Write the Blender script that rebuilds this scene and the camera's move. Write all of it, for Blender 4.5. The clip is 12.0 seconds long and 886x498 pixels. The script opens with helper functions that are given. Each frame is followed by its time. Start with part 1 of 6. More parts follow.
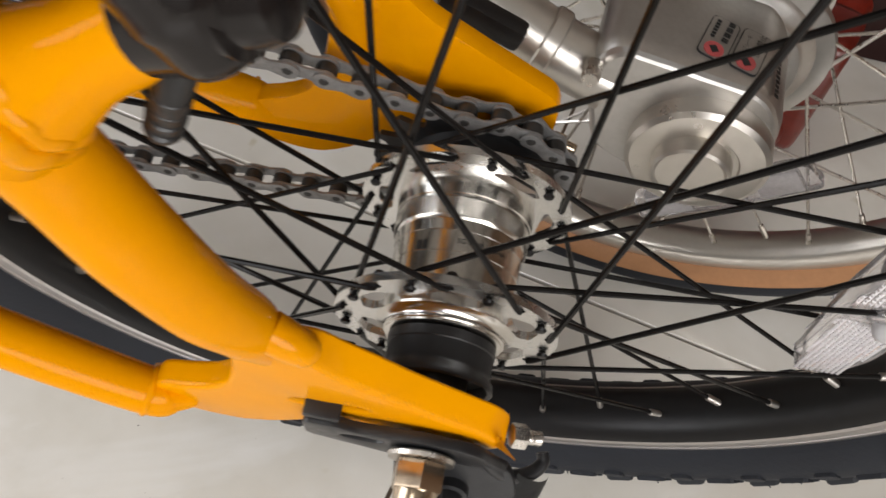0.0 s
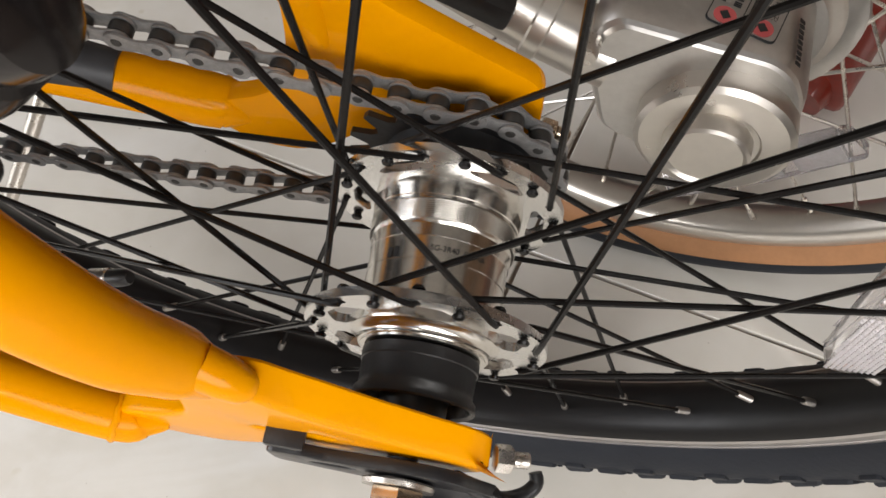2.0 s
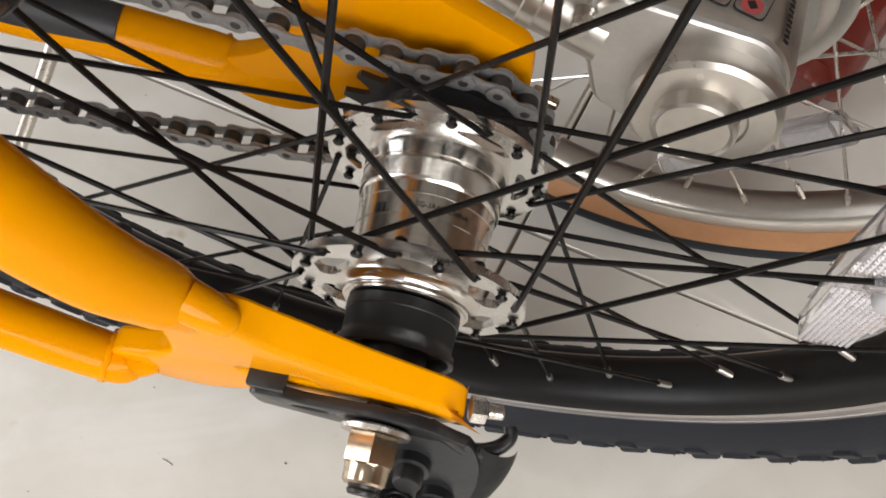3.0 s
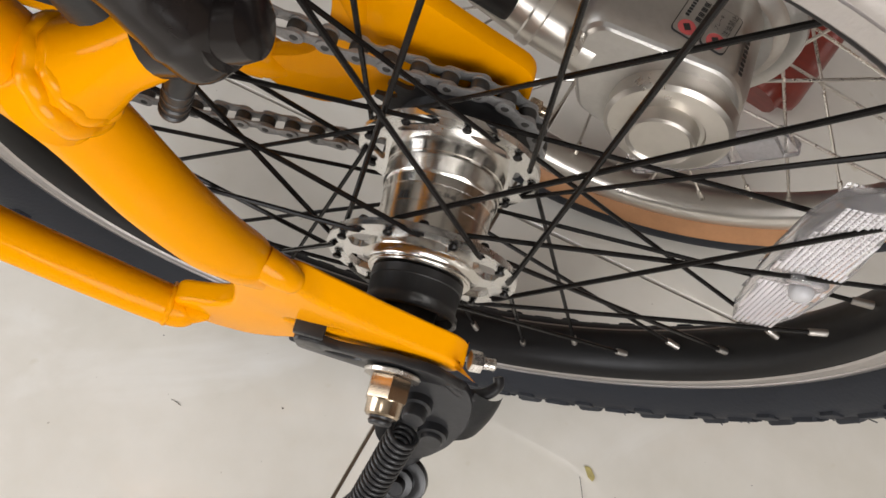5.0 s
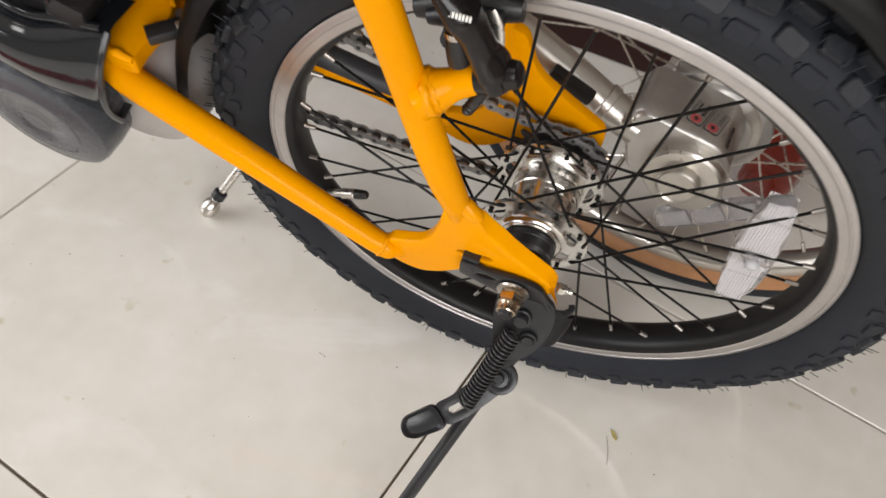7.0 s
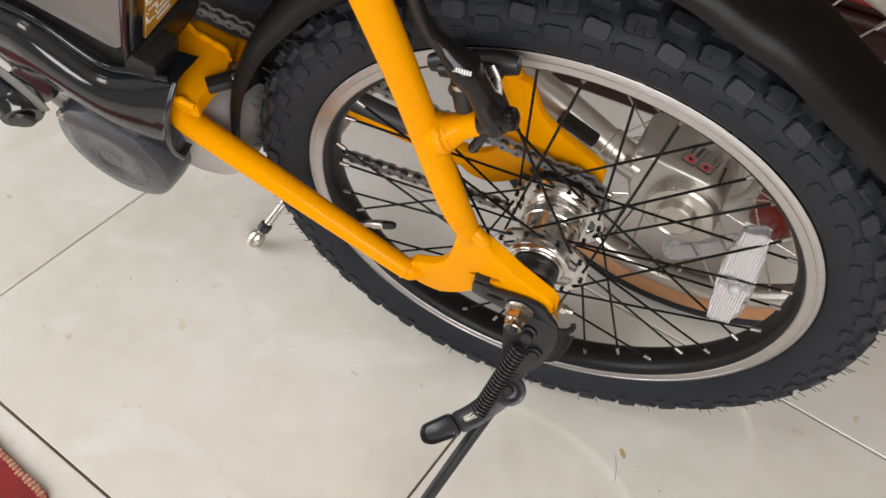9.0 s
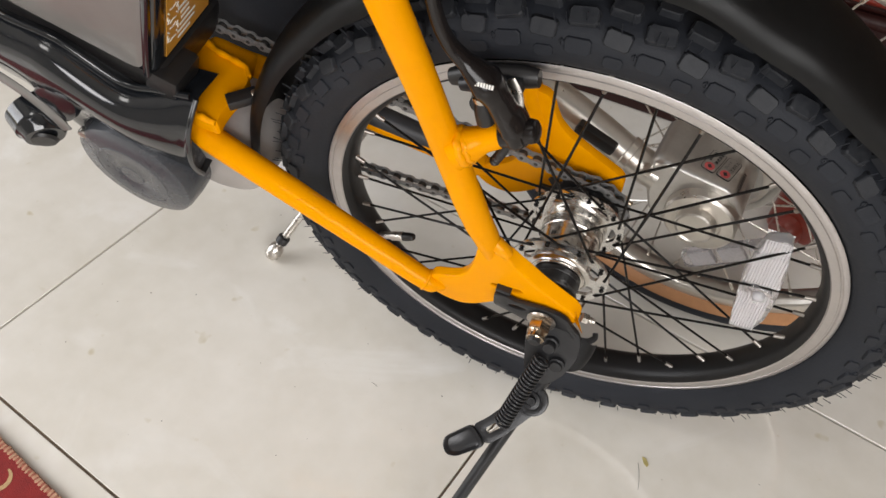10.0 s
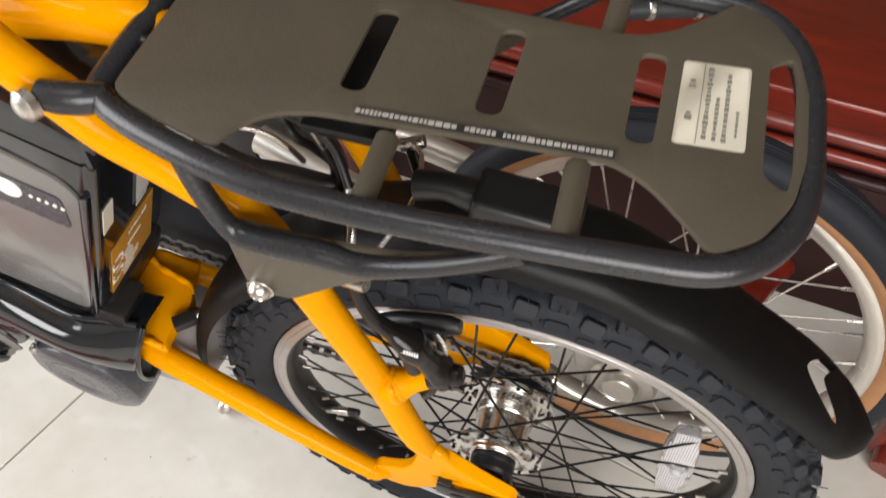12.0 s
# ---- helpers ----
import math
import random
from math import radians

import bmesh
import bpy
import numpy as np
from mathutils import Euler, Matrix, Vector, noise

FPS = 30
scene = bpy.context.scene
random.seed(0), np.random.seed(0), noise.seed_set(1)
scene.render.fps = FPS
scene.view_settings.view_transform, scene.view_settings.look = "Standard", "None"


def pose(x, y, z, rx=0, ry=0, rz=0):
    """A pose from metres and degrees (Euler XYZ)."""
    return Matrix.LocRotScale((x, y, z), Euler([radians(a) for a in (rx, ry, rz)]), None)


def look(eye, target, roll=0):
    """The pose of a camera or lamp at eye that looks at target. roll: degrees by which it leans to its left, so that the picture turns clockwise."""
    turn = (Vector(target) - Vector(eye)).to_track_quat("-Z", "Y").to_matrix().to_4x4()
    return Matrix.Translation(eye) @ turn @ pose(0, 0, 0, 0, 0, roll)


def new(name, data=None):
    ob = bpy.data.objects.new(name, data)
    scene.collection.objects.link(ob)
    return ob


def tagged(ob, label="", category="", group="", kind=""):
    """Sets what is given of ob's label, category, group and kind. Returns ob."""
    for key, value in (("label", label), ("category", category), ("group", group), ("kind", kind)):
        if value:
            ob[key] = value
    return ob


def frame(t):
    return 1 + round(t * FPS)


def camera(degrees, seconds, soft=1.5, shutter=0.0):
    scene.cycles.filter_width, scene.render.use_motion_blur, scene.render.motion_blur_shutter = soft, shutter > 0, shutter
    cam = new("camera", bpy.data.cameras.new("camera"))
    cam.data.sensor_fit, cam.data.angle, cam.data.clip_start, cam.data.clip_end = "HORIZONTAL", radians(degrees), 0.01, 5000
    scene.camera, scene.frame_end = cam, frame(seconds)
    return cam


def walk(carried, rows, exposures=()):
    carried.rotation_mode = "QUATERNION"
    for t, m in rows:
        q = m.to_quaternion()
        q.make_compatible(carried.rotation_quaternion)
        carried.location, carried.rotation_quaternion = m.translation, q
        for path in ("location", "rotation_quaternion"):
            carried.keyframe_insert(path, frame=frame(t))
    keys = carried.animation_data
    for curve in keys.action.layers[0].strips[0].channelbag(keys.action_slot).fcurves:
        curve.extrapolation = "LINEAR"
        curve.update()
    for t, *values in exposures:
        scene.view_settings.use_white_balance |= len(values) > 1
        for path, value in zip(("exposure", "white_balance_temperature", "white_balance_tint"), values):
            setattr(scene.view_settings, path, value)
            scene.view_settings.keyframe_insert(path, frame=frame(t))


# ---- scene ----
cam = camera(58.84, 12.0, soft=1.5, shutter=0.4)
ROWS = [
    (0.0, 0.0049, -0.1625, 0.4982, 34.38, -4.42, 9.18),
    (0.5, 0.0227, -0.1442, 0.4814, 33.34, -3.43, 8.13),
    (1.0, 0.0213, -0.1449, 0.4868, 32.60, -1.66, 8.18),
    (1.5, 0.0305, -0.1306, 0.4800, 32.38, -0.57, 8.57),
    (2.0, 0.0304, -0.1358, 0.4863, 32.34, 0.57, 9.79),
    (2.5, 0.0314, -0.1405, 0.4885, 32.39, 0.70, 10.66),
    (3.0, 0.0398, -0.1471, 0.4871, 31.54, -0.18, 11.82),
    (3.2, 0.0322, -0.1445, 0.4812, 30.30, -1.70, 11.65),
    (4.8, 0.0303, -0.1697, 0.5251, 29.01, -3.90, 12.95),
    (5.0, 0.0259, -0.1773, 0.5397, 29.20, -4.18, 13.12),
    (5.5, 0.0275, -0.1700, 0.5273, 29.61, -5.26, 13.80),
    (6.0, 0.0298, -0.1710, 0.5232, 30.68, -6.04, 14.87),
    (6.5, 0.0003, -0.2505, 0.5787, 33.17, -6.55, 16.69),
    (6.7, -0.0099, -0.3159, 0.6255, 34.55, -6.56, 17.15),
    (7.4, 0.0423, -0.4246, 0.7222, 39.15, -5.04, 20.01),
    (8.3, 0.0481, -0.4367, 0.7330, 39.67, -4.87, 20.33),
    (8.5, 0.0457, -0.4357, 0.7334, 39.80, -4.66, 20.44),
    (9.0, 0.0436, -0.4339, 0.7317, 40.02, -3.91, 21.06),
    (9.5, 0.0391, -0.4348, 0.7314, 40.38, -3.20, 21.17),
    (10.0, 0.0354, -0.4342, 0.7350, 40.47, -2.70, 20.88),
    (10.5, 0.0335, -0.4287, 0.7323, 40.73, -2.48, 20.22),
    (11.0, 0.0542, -0.4119, 0.7326, 41.25, -2.86, 18.82),
    (11.5, 0.0468, -0.4116, 0.7683, 41.91, -2.98, 17.59),
    (11.8, 0.0252, -0.3775, 0.8386, 42.62, -2.88, 15.88),
    (12.0, 0.0219, -0.3661, 0.8599, 43.15, -2.86, 15.91),
]
walk(cam, [(t, pose(x, y, z, rx, ry, rz)) for t, x, y, z, rx, ry, rz in ROWS],
     exposures=[(0.0, -0.06), (1.0, 0.16), (3.0, 0.15), (5.0, 0.05), (8.5, 0.0), (11.0, 0.0), (11.6, 0.12), (12.0, 0.27)])

# ---- light ----
world = bpy.data.worlds.new("sky")
scene.world = world
world.use_nodes = True
_sky = world.node_tree.nodes.new("ShaderNodeTexSky")
_sky.sky_type, _sky.sun_disc = "NISHITA", False
_sky.sun_elevation, _sky.sun_rotation = radians(48), radians(250)
_bg = world.node_tree.nodes["Background"]
_bg.inputs["Strength"].default_value = 0.10
world.node_tree.links.new(_sky.outputs[0], _bg.inputs["Color"])


def area_lamp(name, m, sx, sy, watts, colour):
    data = bpy.data.lights.new(name, "AREA")
    data.shape, data.size, data.size_y, data.energy, data.color = "RECTANGLE", sx, sy, watts, colour
    ob = new(name, data)
    ob.matrix_world = m
    return ob


# daylight that enters by the wide shop door, and weaker light from the far side window
area_lamp("door_daylight", look((-2.96, -0.85, 1.45), (0.0, -0.2, 0.45)), 2.5, 2.1, 80, (0.99, 0.975, 0.98))
area_lamp("window_daylight", look((0.95, -2.42, 1.40), (0.2, -0.1, 0.30)), 2.2, 1.5, 80, (1.0, 0.97, 0.95))
# unseen square ceiling lamp, added over the room's near part to brighten upward faces
area_lamp("panel_glow", look((-0.55, -0.95, 2.79), (-0.55, -0.95, 0.0)), 0.58, 0.58, 5.5, (1.0, 0.975, 0.94))
scene.view_settings.exposure = -0.05

# ---- materials ----
def material(name, base, rough=0.5, metal=0.0, vary=0.0, scale=30.0, bump=0.0, bump_scale=200.0, coat=0.0, rough_vary=0.0,
             ior=1.5, transmission=0.0, tint=None, stretch=(1, 1, 1), random=0.0, aniso=0.0, sheen=0.0, spec=0.5):
    """Principled material: colour wanders between base and tint by noise at two scales, with fine relief."""
    m = bpy.data.materials.new(name)
    m.use_nodes = True
    nt = m.node_tree
    p = nt.nodes["Principled BSDF"]
    p.inputs["Base Color"].default_value = (*base, 1)
    p.inputs["Roughness"].default_value = rough
    p.inputs["Metallic"].default_value = metal
    p.inputs["IOR"].default_value = ior
    p.inputs["Transmission Weight"].default_value = transmission
    p.inputs["Coat Weight"].default_value = coat
    p.inputs["Coat Roughness"].default_value = 0.04
    p.inputs["Specular IOR Level"].default_value = spec
    p.inputs["Anisotropic"].default_value = aniso
    p.inputs["Sheen Weight"].default_value = sheen
    co = nt.nodes.new("ShaderNodeTexCoord")
    mp = nt.nodes.new("ShaderNodeMapping")
    mp.inputs["Scale"].default_value = stretch
    info0, shift = nt.nodes.new("ShaderNodeObjectInfo"), nt.nodes.new("ShaderNodeVectorMath")
    nt.links.new(co.outputs["Object"], shift.inputs[0])
    nt.links.new(info0.outputs["Location"], shift.inputs[1])
    nt.links.new(shift.outputs[0], mp.inputs["Vector"])
    if vary or rough_vary or random:
        n1, n2 = nt.nodes.new("ShaderNodeTexNoise"), nt.nodes.new("ShaderNodeTexNoise")
        for n, s in ((n1, scale), (n2, scale * 7.3)):
            n.inputs["Scale"].default_value, n.inputs["Detail"].default_value = s, 4
            nt.links.new(mp.outputs[0], n.inputs["Vector"])
        add = nt.nodes.new("ShaderNodeMath")
        add.operation = "MULTIPLY_ADD"
        nt.links.new(n2.outputs["Fac"], add.inputs[0])
        add.inputs[1].default_value = 0.45
        nt.links.new(n1.outputs["Fac"], add.inputs[2])
        ramp = nt.nodes.new("ShaderNodeMapRange")
        ramp.inputs["From Min"].default_value, ramp.inputs["From Max"].default_value = 0.45, 1.0
        nt.links.new(add.outputs[0], ramp.inputs["Value"])
        if vary:
            mix = nt.nodes.new("ShaderNodeMix")
            mix.data_type = "RGBA"
            mix.inputs["A"].default_value = (*base, 1)
            mix.inputs["B"].default_value = (*(tint or tuple(c * (1 - vary) for c in base)), 1)
            nt.links.new(ramp.outputs[0], mix.inputs["Factor"])
            out = mix.outputs["Result"]
            if random:
                hsv, info = nt.nodes.new("ShaderNodeHueSaturation"), nt.nodes.new("ShaderNodeObjectInfo")
                rr = nt.nodes.new("ShaderNodeMapRange")
                rr.inputs["To Min"].default_value, rr.inputs["To Max"].default_value = 1 - random, 1 + random
                nt.links.new(info.outputs["Random"], rr.inputs["Value"])
                nt.links.new(rr.outputs[0], hsv.inputs["Value"])
                nt.links.new(out, hsv.inputs["Color"])
                out = hsv.outputs["Color"]
            nt.links.new(out, p.inputs["Base Color"])
        if rough_vary:
            rv = nt.nodes.new("ShaderNodeMapRange")
            rv.inputs["To Min"].default_value, rv.inputs["To Max"].default_value = rough, min(1, rough + rough_vary)
            nt.links.new(ramp.outputs[0], rv.inputs["Value"])
            nt.links.new(rv.outputs[0], p.inputs["Roughness"])
    if bump:
        nb, bp = nt.nodes.new("ShaderNodeTexNoise"), nt.nodes.new("ShaderNodeBump")
        nb.inputs["Scale"].default_value, nb.inputs["Detail"].default_value = bump_scale, 3
        nt.links.new(mp.outputs[0], nb.inputs["Vector"])
        bp.inputs["Strength"].default_value, bp.inputs["Distance"].default_value = bump, 0.001
        nt.links.new(nb.outputs["Fac"], bp.inputs["Height"])
        nt.links.new(bp.outputs[0], p.inputs["Normal"])
    return m


YELLOW = material("yellow_paint", (0.80, 0.310, 0.0001), 0.18, vary=0.08, scale=14, coat=0.14, spec=0.01, bump=0.04, bump_scale=350, rough_vary=0.06, tint=(0.75, 0.288, 0.0))
WELD = material("yellow_paint_weld", (0.80, 0.305, 0.0002), 0.16, vary=0.06, scale=30, coat=0.08, spec=0.08, bump=0.45, bump_scale=130)
RUBBER = material("tyre_rubber", (0.0120, 0.0134, 0.0174), 0.55, vary=0.35, scale=22, bump=0.25, bump_scale=420, rough_vary=0.14, tint=(0.018, 0.020, 0.025), spec=0.24)
KNOB = material("tread_rubber", (0.0135, 0.0148, 0.0185), 0.44, vary=0.9, scale=190, bump=0.35, bump_scale=260, rough_vary=0.3, tint=(0.028, 0.0295, 0.033), spec=0.26)
BLACK_ANOD = material("black_anodised_rim", (0.0098, 0.0092, 0.0094), 0.29, metal=0.0, spec=0.27, vary=0.3, scale=30, rough_vary=0.15)
BRAKE_TRACK = material("machined_aluminium", (0.58, 0.55, 0.54), 0.28, metal=1.0, vary=0.12, scale=60, bump=0.12, bump_scale=900, rough_vary=0.15)
SPOKE_BLACK = material("black_spoke_steel", (0.0085, 0.0075, 0.0070), 0.25, metal=0.0, spec=0.15, vary=0.2, scale=80)
CHROME = material("polished_aluminium", (0.78, 0.77, 0.75), 0.20, metal=1.0, vary=0.06, scale=40, rough_vary=0.10)
BRUSHED = material("turned_aluminium", (0.72, 0.69, 0.64), 0.17, metal=1.0, vary=0.12, scale=22, rough_vary=0.06, stretch=(0.15, 40, 0.15))
NICKEL = material("nickel_plated_steel", (0.66, 0.62, 0.57), 0.22, metal=1.0, vary=0.15, scale=150, rough_vary=0.15)
NIPPLE = material("dull_nickel_nipple", (0.40, 0.37, 0.34), 0.30, metal=1.0, vary=0.2, scale=150, rough_vary=0.2)
BRONZE_NUT = material("zinc_plated_steel", (0.52, 0.42, 0.31), 0.13, metal=1.0, vary=0.2, scale=120, rough_vary=0.2)
CHAIN_STEEL = material("chain_steel", (0.36, 0.355, 0.35), 0.38, metal=0.65, vary=0.35, scale=260, rough_vary=0.25)
CHAIN_DARK = material("chain_roller_steel", (0.060, 0.057, 0.054), 0.45, metal=0.5, vary=0.4, scale=300)
BLACK_STEEL = material("black_enamelled_steel", (0.0160, 0.0160, 0.0175), 0.27, vary=0.3, scale=40, spec=0.44, bump=0.12, bump_scale=320, rough_vary=0.18)
BRAKE_BLACK = material("black_lacquered_alloy", (0.013, 0.0105, 0.0100), 0.15, vary=0.3, scale=40, bump=0.05, bump_scale=400, rough_vary=0.08, spec=0.35)
BLACK_PLASTIC = material("black_plastic", (0.0140, 0.0132, 0.0132), 0.31, spec=0.46, vary=0.3, scale=50, bump=0.08, bump_scale=600, rough_vary=0.15)
BLACK_GLOSS = material("glossy_black_plastic", (0.010, 0.0115, 0.014), 0.09, vary=0.2, scale=20, ior=1.72, rough_vary=0.05)
FENDER_BLACK = material("satin_black_fender", (0.0145, 0.0142, 0.0142), 0.34, vary=0.25, scale=18, bump=0.06, bump_scale=500, rough_vary=0.12, spec=0.34)
RACK_TUBE = material("black_rack_tube_paint", (0.021, 0.021, 0.023), 0.22, vary=0.2, scale=25, bump=0.12, bump_scale=600, rough_vary=0.1)
RACK_BLACK = material("matt_black_rack_paint", (0.078, 0.064, 0.043), 0.42, vary=0.2, scale=25, bump=0.15, bump_scale=700, rough_vary=0.1)
COVER_GREY = material("dark_grey_motor_cover", (0.062, 0.066, 0.074), 0.20, vary=0.2, scale=25, bump=0.06, bump_scale=500, rough_vary=0.12)
BATTERY_GREY = material("grey_battery_panel", (0.165, 0.158, 0.148), 0.24, vary=0.12, scale=12, coat=0.3)
SILVER_CAST = material("silver_lacquered_casting", (0.60, 0.58, 0.55), 0.29, metal=0.88, vary=0.12, scale=45, bump=0.12, bump_scale=420, rough_vary=0.14, tint=(0.50, 0.48, 0.45))
CASE_GREY = material("grey_lacquered_casting", (0.40, 0.37, 0.35), 0.40, metal=0.2, vary=0.12, scale=45, bump=0.12, bump_scale=420)
SILVER_TUBE = material("silver_lacquered_tube", (0.66, 0.62, 0.56), 0.26, metal=0.85, vary=0.12, scale=30, rough_vary=0.12)
TAN = material("tan_rubber_sidewall", (0.42, 0.20, 0.085), 0.6, vary=0.2, scale=50, bump=0.2, bump_scale=400)
CLEAR = material("clear_reflector_plastic", (0.95, 0.93, 0.94), 0.05, transmission=0.88, ior=1.40)
CLEAR_RIB = material("reflector_prisms", (0.90, 0.87, 0.88), 0.12, transmission=0.62, vary=0.2, scale=300)
CLIP_WHITE = material("milky_plastic", (0.66, 0.65, 0.66), 0.3, transmission=0.35, vary=0.1, scale=200)
WHITE_PLASTIC = material("white_plastic", (0.82, 0.82, 0.82), 0.35)
PAPER = material("cream_sticker", (0.78, 0.72, 0.58), 0.5, vary=0.06, scale=90)
INK = material("black_print", (0.02, 0.02, 0.02), 0.6)
INK_GREY = material("grey_print", (0.20, 0.185, 0.15), 0.6)
INK_WHITE = material("white_print", (0.75, 0.74, 0.70), 0.5)
INK_PALE = material("pale_grey_print", (0.36, 0.34, 0.30), 0.6)
INK_RED = material("red_print", (0.55, 0.10, 0.10), 0.5)
INK_GOLD = material("amber_sticker", (0.55, 0.26, 0.03), 0.4, vary=0.1, scale=120)
GRIP = material("grey_rubber_cap", (0.035, 0.036, 0.040), 0.5, vary=0.3, scale=80)
RED_WOOD = material("red_lacquered_wood", (0.22, 0.019, 0.008), 0.26, vary=0.55, scale=5, coat=0.5, stretch=(1, 7, 7), tint=(0.10, 0.009, 0.004), rough_vary=0.10)
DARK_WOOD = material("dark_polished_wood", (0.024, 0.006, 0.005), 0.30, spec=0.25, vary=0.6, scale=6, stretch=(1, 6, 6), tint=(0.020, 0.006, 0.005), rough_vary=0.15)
RUG_RED = material("red_rug_pile", (0.30, 0.016, 0.014), 0.95, vary=0.3, scale=60, bump=0.7, bump_scale=900, sheen=0.3)
RUG_EDGE = material("woven_rug_edging", (0.30, 0.045, 0.035), 0.9, vary=0.5, scale=260, bump=0.7, bump_scale=800, tint=(0.42, 0.20, 0.13))
RUG_TUFT = material("tan_yarn", (0.56, 0.37, 0.24), 0.9, vary=0.4, scale=300, bump=0.6, bump_scale=1200, tint=(0.40, 0.16, 0.10))
RUG_CREAM = material("cream_yarn", (0.60, 0.40, 0.20), 0.9, vary=0.3, scale=400, bump=0.6, bump_scale=1200)
WALL_WOOD = material("brown_wood_panelling", (0.20, 0.120, 0.068), 0.45, vary=0.4, scale=3, stretch=(1, 1, 8), bump=0.1, bump_scale=60)
WALL_PAINT = material("cream_wall_paint", (0.30, 0.275, 0.235), 0.8, vary=0.08, scale=2, bump=0.15, bump_scale=60)
CEILING_PAINT = material("white_ceiling_paint", (0.38, 0.365, 0.34), 0.85, vary=0.05, scale=2, bump=0.1, bump_scale=60)
DIRT = material("dark_dirt", (0.07, 0.055, 0.04), 0.9, vary=0.3, scale=200)
LEAF = material("dry_leaf", (0.50, 0.42, 0.16), 0.8, vary=0.4, scale=200)
GROUT = material("brown_tile_grout", (0.27, 0.205, 0.155), 0.9, vary=0.4, scale=40, bump=0.4, bump_scale=300)


def tile_material():
    """Polished cream marble-look tile with soft clouds, faint veins and small stains."""
    m = material("polished_marble_tile", (0.775, 0.745, 0.688), 0.045, vary=0.3, scale=5.0, tint=(0.645, 0.610, 0.535), rough_vary=0.05, random=0.02)
    nt = m.node_tree
    p = nt.nodes["Principled BSDF"]
    src = p.inputs["Base Color"].links[0].from_socket
    vein, warp = nt.nodes.new("ShaderNodeTexNoise"), nt.nodes.new("ShaderNodeMapRange")
    vein.inputs["Scale"].default_value, vein.inputs["Detail"].default_value, vein.inputs["Distortion"].default_value = 4.0, 7, 1.8
    shifted = nt.nodes["Mapping"].outputs[0]
    nt.links.new(shifted, vein.inputs["Vector"])
    warp.inputs["From Min"].default_value, warp.inputs["From Max"].default_value = 0.56, 0.72
    nt.links.new(vein.outputs["Fac"], warp.inputs["Value"])
    warp.inputs["To Max"].default_value = 0.8
    mix = nt.nodes.new("ShaderNodeMix")
    mix.data_type = "RGBA"
    nt.links.new(warp.outputs[0], mix.inputs["Factor"])
    nt.links.new(src, mix.inputs["A"])
    mix.inputs["B"].default_value = (0.86, 0.845, 0.81, 1)
    spot, rng = nt.nodes.new("ShaderNodeTexNoise"), nt.nodes.new("ShaderNodeMapRange")
    spot.inputs["Scale"].default_value, spot.inputs["Detail"].default_value = 34, 2
    nt.links.new(shifted, spot.inputs["Vector"])
    rng.inputs["From Min"].default_value, rng.inputs["From Max"].default_value, rng.inputs["To Max"].default_value = 0.70, 0.79, 0.55
    nt.links.new(spot.outputs["Fac"], rng.inputs["Value"])
    mix2 = nt.nodes.new("ShaderNodeMix")
    mix2.data_type = "RGBA"
    nt.links.new(rng.outputs[0], mix2.inputs["Factor"])
    nt.links.new(mix.outputs["Result"], mix2.inputs["A"])
    mix2.inputs["B"].default_value = (0.46, 0.38, 0.20, 1)
    speck, cut = nt.nodes.new("ShaderNodeTexNoise"), nt.nodes.new("ShaderNodeMapRange")
    speck.inputs["Scale"].default_value, speck.inputs["Detail"].default_value = 150, 1
    nt.links.new(shifted, speck.inputs["Vector"])
    cut.inputs["From Min"].default_value, cut.inputs["From Max"].default_value, cut.inputs["To Max"].default_value = 0.79, 0.83, 0.75
    nt.links.new(speck.outputs["Fac"], cut.inputs["Value"])
    mix3 = nt.nodes.new("ShaderNodeMix")
    mix3.data_type = "RGBA"
    nt.links.new(cut.outputs[0], mix3.inputs["Factor"])
    nt.links.new(mix2.outputs["Result"], mix3.inputs["A"])
    mix3.inputs["B"].default_value = (0.20, 0.16, 0.10, 1)
    # worn streaks, seen in the gloss
    streak, sr, stretch = nt.nodes.new("ShaderNodeTexNoise"), nt.nodes.new("ShaderNodeMapRange"), nt.nodes.new("ShaderNodeMapping")
    stretch.inputs["Rotation"].default_value, stretch.inputs["Scale"].default_value = (0, 0, 0.7), (3, 26, 1)
    nt.links.new(shifted, stretch.inputs["Vector"])
    nt.links.new(stretch.outputs[0], streak.inputs["Vector"])
    streak.inputs["Scale"].default_value, streak.inputs["Detail"].default_value = 2.2, 5
    sr.inputs["From Min"].default_value, sr.inputs["From Max"].default_value = 0.52, 0.75
    sr.inputs["To Min"].default_value, sr.inputs["To Max"].default_value = 0.045, 0.22
    nt.links.new(streak.outputs["Fac"], sr.inputs["Value"])
    nt.links.new(sr.outputs[0], p.inputs["Roughness"])
    nt.links.new(mix3.outputs["Result"], p.inputs["Base Color"])
    return m


TILE = tile_material()


# ---- shape tools ----
def part(name, bm, mat, parent=None, label="", sharp=38):
    """One bmesh as one mesh object, under parent; edges steeper than sharp degrees stay crisp."""
    me = bpy.data.meshes.new(name)
    bmesh.ops.recalc_face_normals(bm, faces=bm.faces[:])
    lim = radians(sharp)
    for f in bm.faces:
        f.smooth = True
    for e in bm.edges:
        if len(e.link_faces) == 2 and e.calc_face_angle(0) > lim:
            e.smooth = False
    bm.to_mesh(me)
    bm.free()
    for mt in (mat if isinstance(mat, (list, tuple)) else [mat]):
        me.materials.append(mt)
    ob = new(name, me)
    if parent is not None:
        ob.parent = parent
    if label:
        tagged(ob, label)
    return ob


